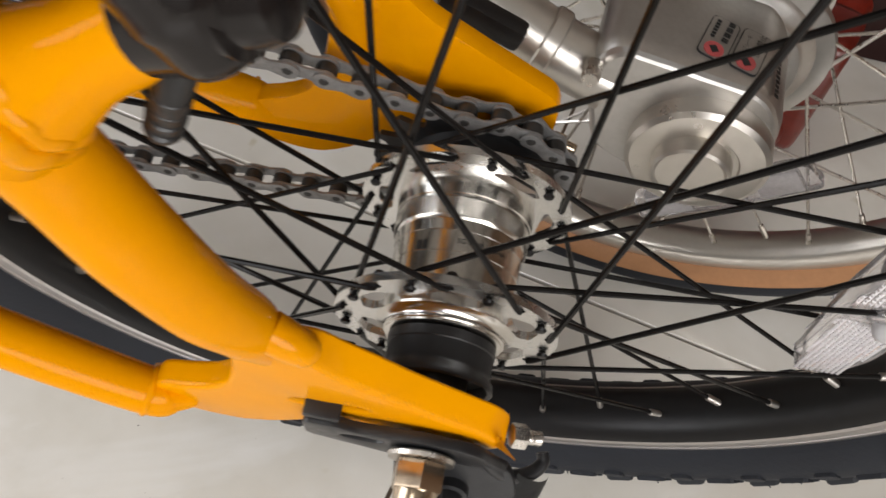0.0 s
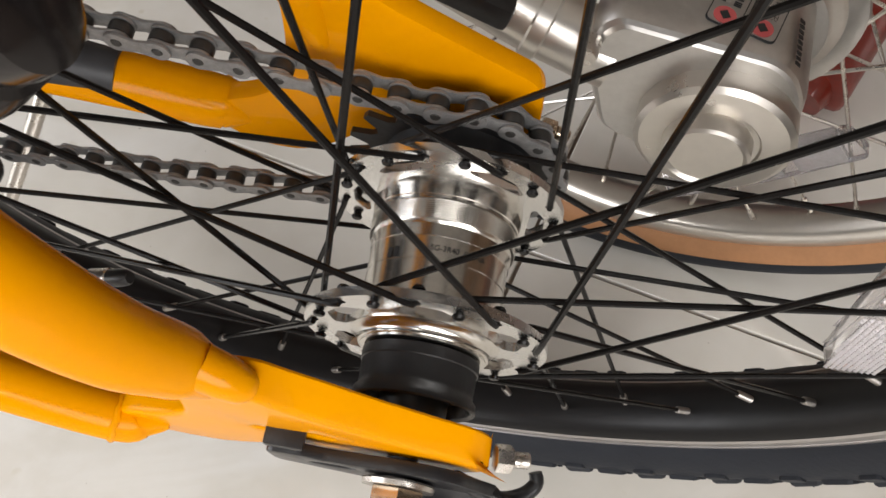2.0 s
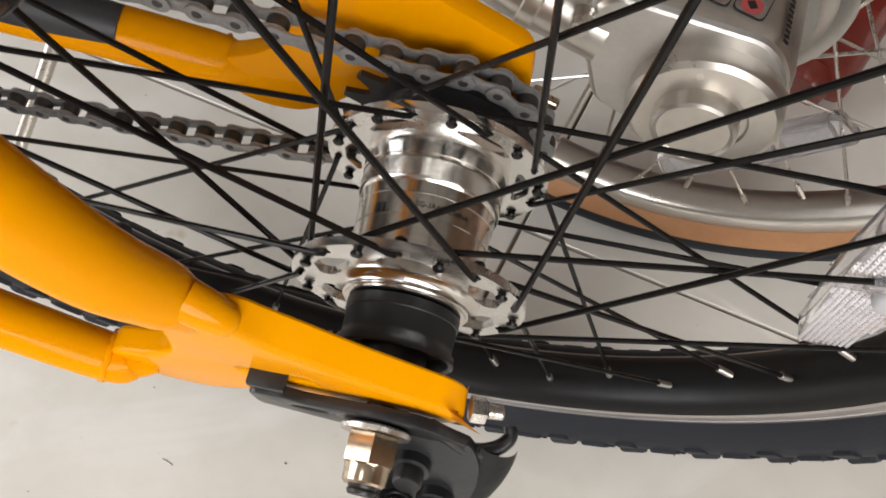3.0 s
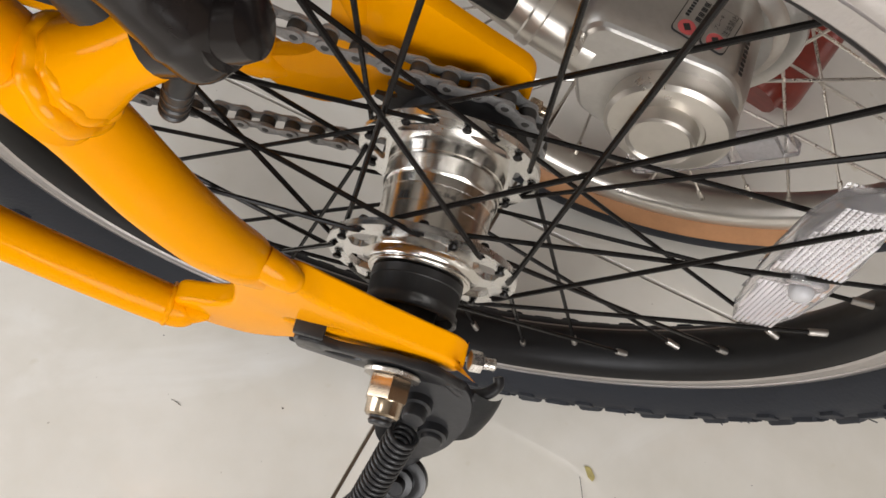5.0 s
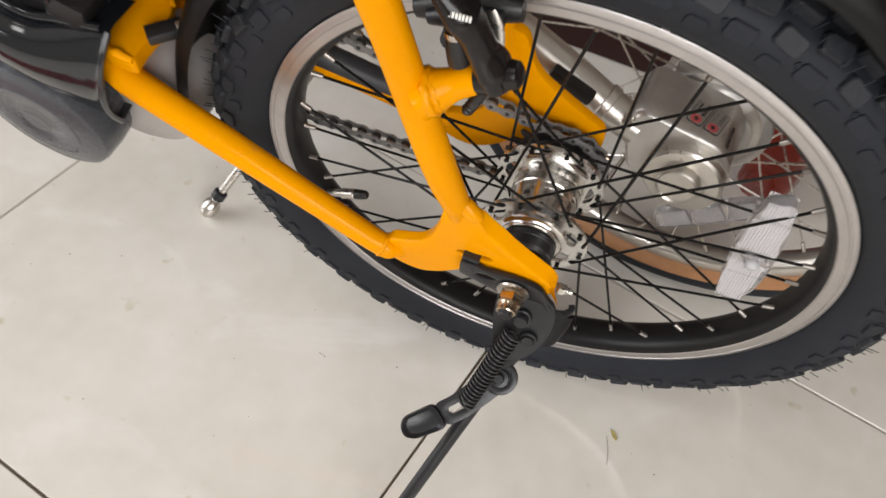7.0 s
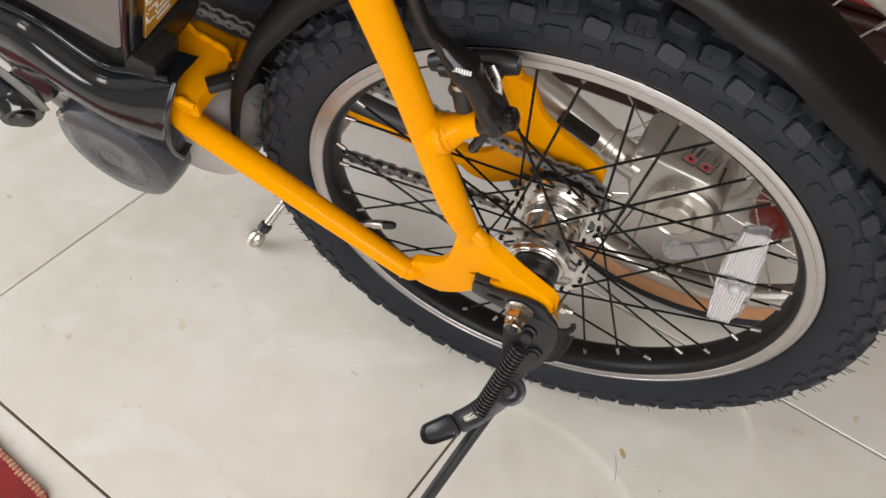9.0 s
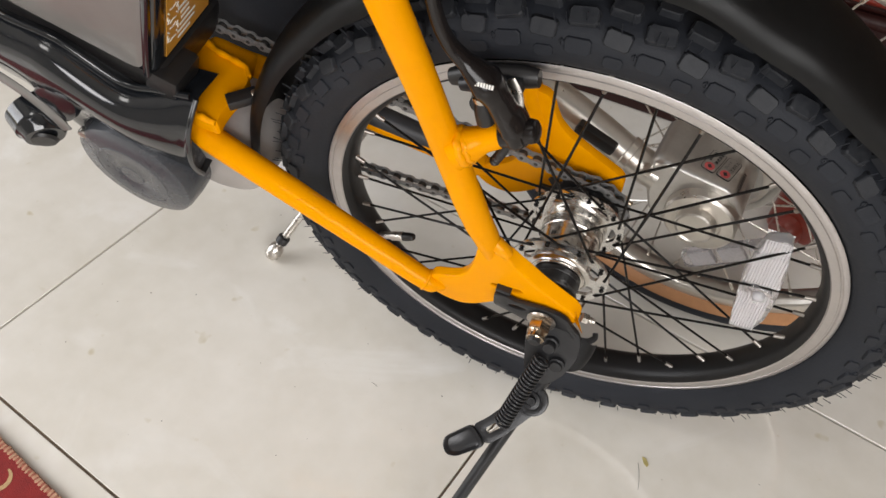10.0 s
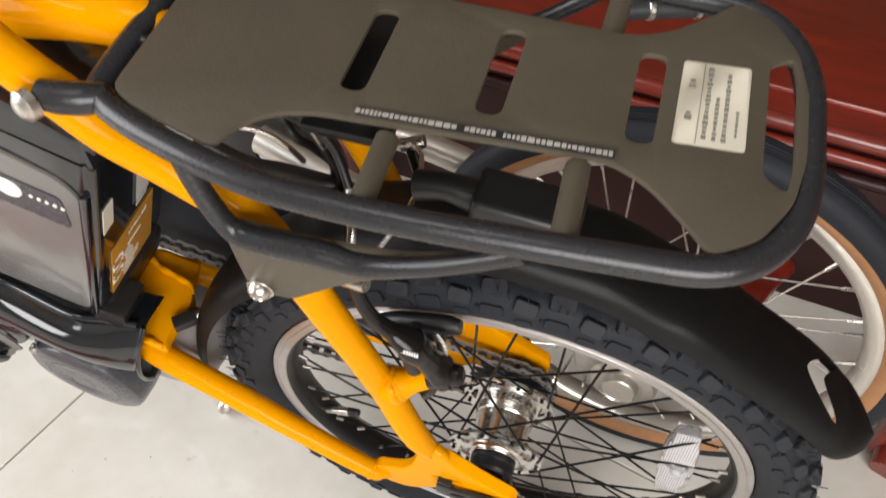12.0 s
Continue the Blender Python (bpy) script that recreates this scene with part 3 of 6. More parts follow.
def wheel_fittings():
    # clear reflector clipped between the spokes
    m = Matrix.Translation((0, 0.0015, 0))
    out = [(0.1445, -0.0360), (0.1600, -0.0385), (0.1660, -0.0150), (0.1650, 0.0120), (0.1610, 0.0450), (0.1530, 0.0850), (0.1484, 0.0913), (0.1345, 0.0850), (0.1320, 0.0640), (0.1340, 0.0300), (0.1385, 0.0000)]
    refl = part("reflector", plate(round_corners(out, 0.005), -0.0045, 0.0045, 0.0012, m=m), CLEAR, WHEEL, "clear plastic spoke reflector with prisms", 50)
    bm = bmesh.new()
    for i in range(13):
        for j in range(54):
            z = -0.0325 + j * 0.00225
            mid = 0.1505 - 0.082 * z
            wide = 0.0136 - 0.075 * abs(z - 0.026)
            x = mid + (i - 6) * 0.0021
            if abs(x - mid) < wide and abs(z - 0.0245) > 0.0055:
                for y, top in ((-0.0046, -0.0054), (0.0046, 0.0054)):
                    base = [bm.verts.new(m @ Vector((x + a * 0.00085, y, z + b * 0.00085))) for a, b in ((-1, -1), (1, -1), (1, 1), (-1, 1))]
                    tip = bm.verts.new(m @ Vector((x, top, z)))
                    for k in range(4):
                        bm.faces.new((base[k], base[(k + 1) % 4], tip))
    part("prism_field", bm, CLEAR_RIB, WHEEL)["kind"] = "stuff"
    clip = block(0.017, 0.004, 0.007, m @ Matrix.Translation((0.1492, -0.0062, 0.0285)) @ pose(0, 0, 0, 0, 12, 0), 0.0018, segs=3)
    part("clip_bar", clip, CLEAR, WHEEL)
    clip = lathe([(0.0, -0.0125), (0.0024, -0.0122), (0.0040, -0.0112), (0.0048, -0.0092), (0.0048, -0.0075), (0.0042, -0.0055), (0.0, -0.0055)], 22, m=m @ Matrix.Translation((0.1500, 0, 0.0232)))
    part("reflector_clip", clip, CLIP_WHITE, WHEEL, "white plastic screw clip")
    # tyre valve with its cap
    v = Matrix.Translation((0.0050, 0, 0.0008)) @ Matrix.Rotation(-radians(203.8), 4, "Y") @ frame_at((0, 0, 0), (-1, 0, 0))
    part("valve_stem", lathe([(0.0, -0.1930), (0.0034, -0.1930), (0.0034, -0.1782), (0.0046, -0.1770)] + [(0.0046 - 0.0003 * (k % 2), -0.1765 + 0.0010 * k) for k in range(12)] + [(0.0046, -0.1650), (0.0038, -0.1640), (0.0, -0.1640)], 18, m=v), NICKEL, WHEEL)
    part("valve_cap", lathe([(0.0, -0.1645), (0.0042, -0.1645), (0.0041, -0.1590), (0.0036, -0.1545), (0.0026, -0.1530), (0.0, -0.1527)], 18, m=v), BLACK_PLASTIC, WHEEL)


wheel_fittings()


# ---- frame ----
def dropout(side):
    """End plate of the frame, its upper edge chamfered outwards; side 1: the chain side."""
    top = [(0.0300, 0.0105), (0.0248, 0.0182), (0.0190, 0.0222), (0.0076, 0.0308), (-0.0035, 0.0392), (-0.0140, 0.0492), (-0.0225, 0.0560), (-0.0300, 0.0640)]
    rest = [(-0.0540, 0.0620), (-0.0560, 0.0440), (-0.0590, 0.0310), (-0.0622, 0.0205), (-0.0690, 0.0110), (-0.0800, 0.0050), (-0.0900, 0.0020),
            (-0.0980, -0.0150), (-0.0870, -0.0255), (-0.0780, -0.0290), (-0.0653, -0.0300), (-0.0530, -0.0235), (-0.0430, -0.0150), (-0.0360, -0.0080), (-0.0200, -0.0140), (0.0, -0.0180), (0.0200, -0.0120), (0.0285, -0.0020)]
    slot = [(-0.0415, 0.0140), (-0.0408, 0.0185), (-0.0180, 0.0205), (-0.0160, 0.0165), (-0.0250, 0.0130)]
    if side > 0:
        # the chain-side plate stands higher and is flat
        high = [(0.031, 0.016), (0.0305, 0.030), (0.027, 0.0355), (0.000, 0.0525), (-0.020, 0.0655), (-0.0300, 0.0770), (-0.0400, 0.1050), (-0.0580, 0.1080)]
        return plate(round_corners(high + rest, 0.006, 3), 0.0555, 0.0645, 0.0022)
    outline = round_corners(top + rest, 0.0045, 3)
    bm = plate(outline, -0.0645, -0.0545, holes=[round_corners(slot, 0.002, 2)])
    for v in bm.verts:
        x, z = v.co.x, v.co.z
        if v.co.y < -0.060 and x > -0.034:
            edge = 0.0128 + (0.0310 - x) * 0.845
            if z > edge - 0.009 and z > -0.001:
                v.co.z -= 0.0085 * min(1.0, (0.036 - x) / 0.012 + 0.45) * min(1.0, (x + 0.034) / 0.010)
    bmesh.ops.recalc_face_normals(bm, faces=bm.faces[:])
    rim = [e for e in bm.edges if len(e.link_faces) == 2 and e.calc_face_angle(0) > radians(28) and abs(e.verts[0].co.y - e.verts[1].co.y) < 1e-6]
    bmesh.ops.bevel(bm, geom=rim, offset=0.0022, segments=3, affect="EDGES", profile=0.6)
    return bm


chassis = part("frame", block(0.046, 0.084, 0.034, pose(-0.309, 0.002, 0.066, 0, 14, 0), 0.010, segs=3), YELLOW, bike, "glossy yellow painted aluminium frame")
for s in (-1, 1):
    part("dropout", dropout(s), YELLOW, chassis)
    low = [(-0.0820, 0.0600, -0.0120), (-0.0900, 0.0598, -0.0085), (-0.098, 0.0595, -0.0052), (-0.150, 0.0545, 0.0133), (-0.220, 0.0475, 0.0376), (-0.280, 0.0402, 0.0588), (-0.297, 0.0365, 0.0655), (-0.312, 0.0330, 0.0720), (-0.326, 0.0290, 0.0780)]
    fat = [0.0040, 0.0090, 0.0108, 0.0112, 0.0115, 0.0118, 0.0120, 0.0118, 0.0110]
    if s < 0:
        low[:7] = [(-0.0800, 0.0615, -0.0150), (-0.0890, 0.0630, -0.0122), (-0.098, 0.0643, -0.0088), (-0.150, 0.0595, 0.0134), (-0.215, 0.0517, 0.0374), (-0.280, 0.0440, 0.0612), (-0.296, 0.0392, 0.0675)]
        low[7:] = [(-0.305, 0.0345, 0.0760), (-0.303, 0.0320, 0.0820)]
        fat = [0.0040, 0.0078, 0.0086, 0.0096, 0.0108, 0.0113, 0.0118, 0.0118, 0.0110]
    part("chainstay", tube([(x, s * w, z) for x, w, z in low], fat, 24), YELLOW, chassis)
    high = [(-0.0440, 0.0580, 0.0420), (-0.0478, 0.0600, 0.0690), (-0.0542, 0.0622, 0.0900), (-0.0638, 0.0608, 0.1150), (-0.0766, 0.0565, 0.1455), (-0.0906, 0.0600, 0.2007), (-0.1080, 0.0625, 0.2590), (-0.1240, 0.0610, 0.3000), (-0.1440, 0.0590, 0.3320), (-0.1760, 0.0570, 0.3520), (-0.2080, 0.0550, 0.3660), (-0.2300, 0.0530, 0.3830), (-0.2560, 0.0500, 0.4010), (-0.3400, 0.0280, 0.4450)]
    if s > 0:
        # the chain-side stay runs closer to the mudguard
        high[4:10] = [(-0.0766, 0.0540, 0.1455), (-0.0930, 0.0490, 0.2007), (-0.1110, 0.0460, 0.2590), (-0.1270, 0.0460, 0.3000), (-0.1450, 0.0470, 0.3320), (-0.1760, 0.0490, 0.3520)]
    part("seatstay", tube([(x, s * w, z) for x, w, z in high], [0.0040, 0.0091, 0.0101, 0.0107, 0.0106, 0.0104, 0.0109, 0.0113, 0.0116, 0.0118, 0.0118, 0.0118, 0.0118, 0.0118], 24), YELLOW, chassis)
    # weld beads
    for p, ax, r in (((-0.0955, s * 0.0640, -0.0098), (-0.88, 0, 0.38), 0.0084),):
        m = frame_at(p, ax)
        bm = bmesh.new()
        n = 30
        sweep(bm, [m @ Vector(((r + 0.0002 * math.sin(k * 2.7)) * math.cos(2 * math.pi * k / n), 0.0003 * math.sin(k * 1.9), (r + 0.0002 * math.sin(k * 2.7)) * math.sin(2 * math.pi * k / n))) for k in range(n)], 0.0013, 8, closed=True)
        part("weld_bead", bm, WELD, chassis)
    # knuckle at the foot of the seatstay
    part("weld_knuckle", tube([(-0.0420, s * 0.0600, 0.0690), (-0.0360, s * 0.0612, 0.0655), (-0.0318, s * 0.0620, 0.0625), (-0.0306, s * 0.0622, 0.0612)], [0.0060, 0.0056, 0.0046, 0.0028], 20, 5), WELD, chassis)
    # brake boss standing off the seatstay
    part("brake_boss", tube([(-0.0745, s * 0.0590, 0.1580), (-0.0660, s * 0.0560, 0.1635), (-0.0570, s * 0.0530, 0.1690), (-0.0440, s * 0.0490, 0.1760)], [0.0135, 0.0118, 0.0088, 0.0084], 28, 5), YELLOW, chassis)
    for back, ring, fat in ((0.0, 0.0108, 0.0030), (0.0040, 0.0096, 0.0022)):
        m = frame_at(Vector((-0.0685, s * 0.0570, 0.1620)) + Vector((0.90, -0.22 * s, 0.40)) * back, (0.90, -0.22 * s, 0.40))
        bm = bmesh.new()
        sweep(bm, [m @ Vector(((ring + 0.0003 * math.sin(k * 0.9)) * math.cos(2 * math.pi * k / 60), 0.0004 * math.sin(k * 1.05), (ring + 0.0003 * math.sin(k * 0.9)) * math.sin(2 * math.pi * k / 60))) for k in range(60)], fat, 10, closed=True)
        part("weld_bead", bm, WELD, chassis)
# cast yoke between the stays, with wavy welds along its top and at the near stay
yoke = [(-0.350, 0.041), (-0.336, 0.033), (-0.325, 0.0276), (-0.3023, 0.0170), (-0.2778, 0.0119), (-0.2682, 0.0011), (-0.2665, -0.0101), (-0.2705, -0.0219), (-0.2710, -0.0386), (-0.2690, -0.0490), (-0.2945, -0.0475), (-0.3060, -0.0340), (-0.3120, -0.0080), (-0.3250, -0.0020), (-0.350, 0.008)]
_lay = Matrix(((1, 0, 0, 0), (0, 0, 1, 0), (0, -1, 0, 0), (0, 0, 0, 1)))
part("yoke", plate(round_corners(yoke, 0.005, 3), -0.0935, -0.0790, 0.0022, m=_lay), YELLOW, chassis)
part("weld_bead", tube([(-0.330, 0.0290, 0.0932), (-0.318, 0.0240, 0.0940), (-0.309, 0.0195, 0.0932), (-0.301, 0.0170, 0.0940), (-0.293, 0.0155, 0.0932), (-0.285, 0.0130, 0.0938), (-0.276, 0.0105, 0.0930), (-0.270, 0.0035, 0.0925)], [0.0024, 0.0030, 0.0024, 0.0031, 0.0024, 0.0030, 0.0022, 0.0020], 10, 5), WELD, chassis)
part("weld_bead", tube([(-0.2950, -0.0400, 0.0915), (-0.2915, -0.0455, 0.0942), (-0.2860, -0.0470, 0.0935), (-0.2810, -0.0478, 0.0945), (-0.2760, -0.0482, 0.0935), (-0.2705, -0.0480, 0.0925)], [0.0024, 0.0034, 0.0028, 0.0036, 0.0028, 0.0024], 10, 5), WELD, chassis)
# seat tube and top tube
part("seat_tube", tube([(-0.470, 0, 0.15), (-0.400, 0, 0.345), (-0.365, 0, 0.45)], 0.0165, 28, 4), YELLOW, chassis)
part("top_tube", tube([(-0.200, 0.0, 0.378), (-0.225, 0.0, 0.390), (-0.30, 0.0, 0.379), (-0.45, 0.0, 0.345)], 0.0150, 28, 4), YELLOW, chassis)
# dark sleeve on the chain-side stay
part("chainstay_sleeve", tube([(-0.128, 0.0558, 0.0112), (-0.150, 0.0538, 0.0185), (-0.190, 0.0498, 0.0322), (-0.245, 0.0442, 0.0504)], [0.0085, 0.0100, 0.0105, 0.0105], 24, 4), GRIP, chassis, "dark grey stay protector sleeve")


# ---- chain drive ----
CHAIN_Y, PITCH, SPR_R = 0.0420, 0.0127, 0.0366


def chain_drive():
    teeth = 18
    pts = []
    for k in range(teeth):
        a0 = 2 * math.pi * k / teeth
        for f, r in ((-0.5, 0.0318), (-0.30, 0.0332), (-0.10, 0.0400), (0.10, 0.0400), (0.30, 0.0332)):
            a = a0 + f * 2 * math.pi / teeth
            pts.append((r * math.cos(a), r * math.sin(a)))
    bm = plate(pts, CHAIN_Y - 0.0011, CHAIN_Y + 0.0011)
    lathe([(0.0, 0.028), (0.022, 0.028), (0.024, 0.034), (0.027, CHAIN_Y - 0.0012), (0.028, CHAIN_Y - 0.0012)], 40, bm)
    lathe([(0.030, CHAIN_Y + 0.0012), (0.026, CHAIN_Y + 0.003), (0.015, CHAIN_Y + 0.010), (0.0, CHAIN_Y + 0.012)], 40, bm)
    bm.transform(HUB)
    part("sprocket", bm, BLACK_STEEL, bike, "black rear sprocket")
    # the pins' way: upper run, round the sprocket, lower run
    way = [Vector((-0.352, CHAIN_Y, 0.1040)), Vector((-0.0977, CHAIN_Y, 0.0555))]
    a0, a1 = math.pi / 2 + 0.19, -math.pi / 2 - 0.03
    for k in range(40):
        a = a0 + (a1 - a0) * k / 39
        way.append(HUB @ Vector((SPR_R * math.cos(a), CHAIN_Y, SPR_R * math.sin(a))))
    way += [Vector((-0.06, CHAIN_Y, -0.0362)), Vector((-0.13, CHAIN_Y, -0.0385)), Vector((-0.20, CHAIN_Y + 0.001, -0.0385)), Vector((-0.335, CHAIN_Y + 0.003, -0.036))]
    pins, carry = [], 0.0
    for a, b in zip(way, way[1:]):
        seg = (b - a).length
        s = carry
        while s < seg:
            pins.append(a.lerp(b, s / seg))
            s += PITCH
        carry = s - seg
    rollers = bmesh.new()
    for p in pins:
        lathe([(0.0, -0.0048), (0.0015, -0.0048), (0.0018, -0.0045), (0.0019, -0.0019), (0.0038, -0.0018), (0.0040, -0.0012), (0.0040, 0.0012), (0.0038, 0.0018), (0.0019, 0.0019), (0.0018, 0.0045), (0.0015, 0.0048), (0.0, 0.0048)], 14, rollers, Matrix.Translation(p))
    chain = part("chain", rollers, CHAIN_DARK, bike, "greasy steel roller chain")

    def link_mesh(gap, thick):
        out = []
        for cx, a0 in ((PITCH / 2, -90), (-PITCH / 2, 90)):
            for k in range(9):
                a = radians(a0 + 180 * k / 8)
                out.append((cx + 0.0041 * math.cos(a), 0.0041 * math.sin(a)))
        shaped = [(x, z * (0.66 if abs(x) < 0.004 else 1)) for x, z in out[:9]] + [(0.0, 0.0026)] + [(x, z) for x, z in out[9:]] + [(0.0, -0.0026)]
        bm = None
        for s in (-1, 1):
            bm = plate(shaped, s * gap, s * (gap + thick), 0.00025, bm=bm)
        return bm

    kinds = [None, None]
    for i, (a, b) in enumerate(zip(pins, pins[1:])):
        d = (b - a).normalized()
        m = frame_at((a + b) / 2, Vector((0, 1, 0)))
        x = d
        z = x.cross(Vector((0, 1, 0))).normalized()
        m = Matrix((x, Vector((0, 1, 0)), z)).transposed().to_4x4()
        m.translation = (a + b) / 2
        k = i % 2
        if kinds[k] is None:
            kinds[k] = part("link", link_mesh(0.0022 if k else 0.0034, 0.0011), CHAIN_STEEL, chain)
            kinds[k].matrix_basis = m
        else:
            again(kinds[k], m, chain)


chain_drive()


def axle_nuts():
    for s in (-1, 1):
        m = frame_at((0.0028, s * 0.0715, 0), (0, s, 0))
        bm = lathe([(0.0048, 0.0), (0.0112, 0.0), (0.0116, 0.0006), (0.0112, 0.0020), (0.0048, 0.0022)], 32, m=m)
        part("axle_washer", bm, NICKEL, bike)
        bm = plate(hexagon(0.0155), 0.0022, 0.0118, 0.0008, m=m @ Matrix.Rotation(radians(22), 4, "Y"))
        lathe([(0.0077, 0.0116), (0.0073, 0.0124), (0.0070, 0.0172), (0.0062, 0.0180), (0.0048, 0.0180)], 28, bm, m)
        part("axle_nut", bm, BRONZE_NUT, bike, "zinc-plated axle nut")
        # small chain adjuster at the end of the dropout
        m = frame_at((0.0310, s * 0.0600, 0.0035), (0.95, s * -0.1, -0.25))
        bm = plate(hexagon(0.0076), 0.0, 0.0054, 0.0006, m=m)
        lathe([(0.0, 0.0110), (0.0022, 0.0110), (0.0026, 0.0104), (0.0024, 0.0098), (0.0026, 0.0092), (0.0024, 0.0086), (0.0026, 0.0080), (0.0026, 0.0060)], 14, bm, m)
        part("adjuster_nut", bm, BRONZE_NUT if s > 0 else NICKEL, bike)


axle_nuts()


# ---- kickstand ----
def kickstand():
    up = [(-0.0370, 0.0150), (-0.0250, 0.0150), (-0.0200, 0.0120), (0.0020, 0.0140), (0.0150, 0.0125), (0.0220, 0.0085), (0.0275, -0.0010), (0.0330, -0.0080), (0.0330, -0.0120), (-0.0070, -0.0120), (-0.0370, -0.0010)]
    eye = [(0.0075 * math.cos(radians(30 * k)) - 0.0175, 0.0030 * math.sin(radians(30 * k)) + 0.0045) for k in range(12)]
    bracket = plate(round_corners(up, 0.003, 3), -0.0705, -0.0665, 0.0008, holes=[eye])
    block(0.012, 0.011, 0.004, pose(-0.0305, -0.0640, 0.0190, 0, 8, 0), 0.001, bm=bracket)
    stand = part("kickstand", bracket, BLACK_STEEL, bike, "black steel kickstand with a coil spring, folded down")
    # lower half of the pressed plate, sloping outwards, with a flange curled back at its rear edge
    out, rise = Vector((0, -0.899, 0.438)), Vector((0, 0.438, 0.899))
    pm = Matrix((Vector((1, 0, 0)), -out, rise)).transposed().to_4x4()
    pm.translation = (0.0, -0.0685, -0.0080)
    low = [(-0.0070, 0.0020), (0.0330, 0.0020), (0.0375, -0.0100), (0.0372, -0.0260), (0.0310, -0.0440), (0.0220, -0.0570), (0.0090, -0.0620), (-0.0010, -0.0500), (-0.0060, -0.0200)]
    part("pivot_plate", plate(round_corners(low, 0.005, 4), -0.0020, 0.0020, 0.0010, m=pm), BLACK_STEEL, stand)
    bm = bmesh.new()
    rows = []
    for k in range(9):
        u = k / 8
        x, back = 0.0365 + 0.0125 * math.sin(u * 1.4), 0.0085 * (1 - math.cos(u * 1.45))
        rows.append([bm.verts.new(pm @ Vector((x - 0.005 * t ** 2, back, (-0.002 - 0.008 * math.sin(u * math.pi / 2)) * (1 - t) + (-0.040 + 0.004 * u) * t))) for t in [q / 6 for q in range(7)]])
    for a, b in zip(rows, rows[1:]):
        for q in range(6):
            bm.faces.new((a[q], a[q + 1], b[q + 1], b[q]))
    bmesh.ops.solidify(bm, geom=bm.faces[:], thickness=0.0035)
    part("plate_flange", bm, BLACK_STEEL, stand)
    part("hook_lip", tube([(0.0200, -0.0672, 0.0015), (0.0250, -0.0685, -0.0050), (0.0310, -0.0700, -0.0120), (0.0365, -0.0695, -0.0160), (0.0420, -0.0670, -0.0175), (0.0455, -0.0630, -0.0170), (0.0448, -0.0595, -0.0160)], [0.0024, 0.0028, 0.0030, 0.0030, 0.0028, 0.0024], 14, 5, flat=0.9), BLACK_STEEL, stand)
    for x, z, h in ((0.0145, -0.0150, 0.0095), (0.0235, -0.0330, 0.0060)):
        part("rivet", lathe([(0.0, -h), (0.0044, -h), (0.0050, -h + 0.001), (0.0050, -0.0040), (0.0066, -0.0036), (0.0068, 0.0), (0.0, 0.0)], 22, m=pm @ Matrix.Translation((x, -0.002, z))), BLACK_STEEL, stand)
    # leg: from the pivot to the floor
    piv = Vector((0.0110, -0.1000, -0.0790))
    foot = Vector((-0.0480, -0.2450, -0.2190))
    part("leg", tube([Vector((0.018, -0.088, -0.064)), piv, piv.lerp(foot, 0.3), foot], [0.0062, 0.0058, 0.0054, 0.0054], 16, 4), BLACK_STEEL, stand)
    # foot lever: stamped plate from the pivot eye to the cupped tread
    d, n = Vector((-0.6074, -0.6575, -0.4458)), Vector((-0.0729, -0.5126, 0.8555))
    lm = Matrix((d, -n, n.cross(d))).transposed().to_4x4()
    lm.translation = piv + n * 0.004
    arm = [(-0.0095, 0.0040), (-0.0060, -0.0050), (0.0055, -0.0066), (0.0209, -0.0052), (0.0419, -0.0044), (0.0560, -0.0066), (0.0560, 0.0136), (0.0379, 0.0157), (0.0166, 0.0150), (-0.0015, 0.0140)]
    slot = [(0.0350, 0.0030), (0.0480, 0.0020), (0.0490, 0.0060), (0.0360, 0.0090)]
    part("lever", plate(round_corners(arm, 0.006, 4), -0.0015, 0.0015, 0.0008, m=lm, holes=[round_corners(slot, 0.002, 3)]), BLACK_STEEL, stand)
    cup = [(0.0540, -0.0072), (0.0810, -0.0112), (0.0870, -0.0060), (0.0885, 0.0020), (0.0820, 0.0080), (0.0550, 0.0142)]
    cup = round_corners(cup, 0.007, 4)
    bm = bmesh.new()
    mid = Vector((0.070, 0.001))
    rings = [[bm.verts.new(lm @ Vector((mid.x + (p[0] - mid.x) * f, h, mid.y + (p[1] - mid.y) * f))) for p in cup] for f, h in ((0.97, 0.0035), (1.0, 0.0020), (1.0, -0.0035), (0.96, -0.0050), (0.90, -0.0046), (0.80, -0.0022), (0.70, -0.0012))]
    for lo, hi in zip(rings, rings[1:]):
        for k in range(len(cup)):
            bm.faces.new((lo[k], lo[(k + 1) % len(cup)], hi[(k + 1) % len(cup)], hi[k]))
    bm.faces.new(rings[0][::-1])
    bm.faces.new(rings[-1])
    part("lever_tread", bm, BLACK_STEEL, stand, "cupped foot tread")
    part("eye_ring", lathe([(0.0075, -0.0022), (0.0105, -0.0030), (0.0130, -0.0022), (0.0135, 0.0015), (0.0075, 0.0015)], 28, m=lm @ Matrix.Translation((0.0014, 0.0, 0.0043)), closed=True), BLACK_STEEL, stand)
    part("rivet", lathe([(0.0, -0.0085), (0.0034, -0.0085), (0.0040, -0.0075), (0.0040, -0.0040), (0.0070, -0.0036), (0.0072, 0.0), (0.0, 0.0)], 20, m=lm @ Matrix.Translation((0.0014, -0.001, 0.0043))), BLACK_STEEL, stand)
    # coil spring from the upper rivet to the lever
    a, b = Vector((0.0120, -0.0900, -0.0260)), lm @ Vector((0.0330, -0.008, 0.0060))
    m = frame_at(a, b - a)
    length, turns, bm = (b - a).length, 21, bmesh.new()
    n = turns * 14
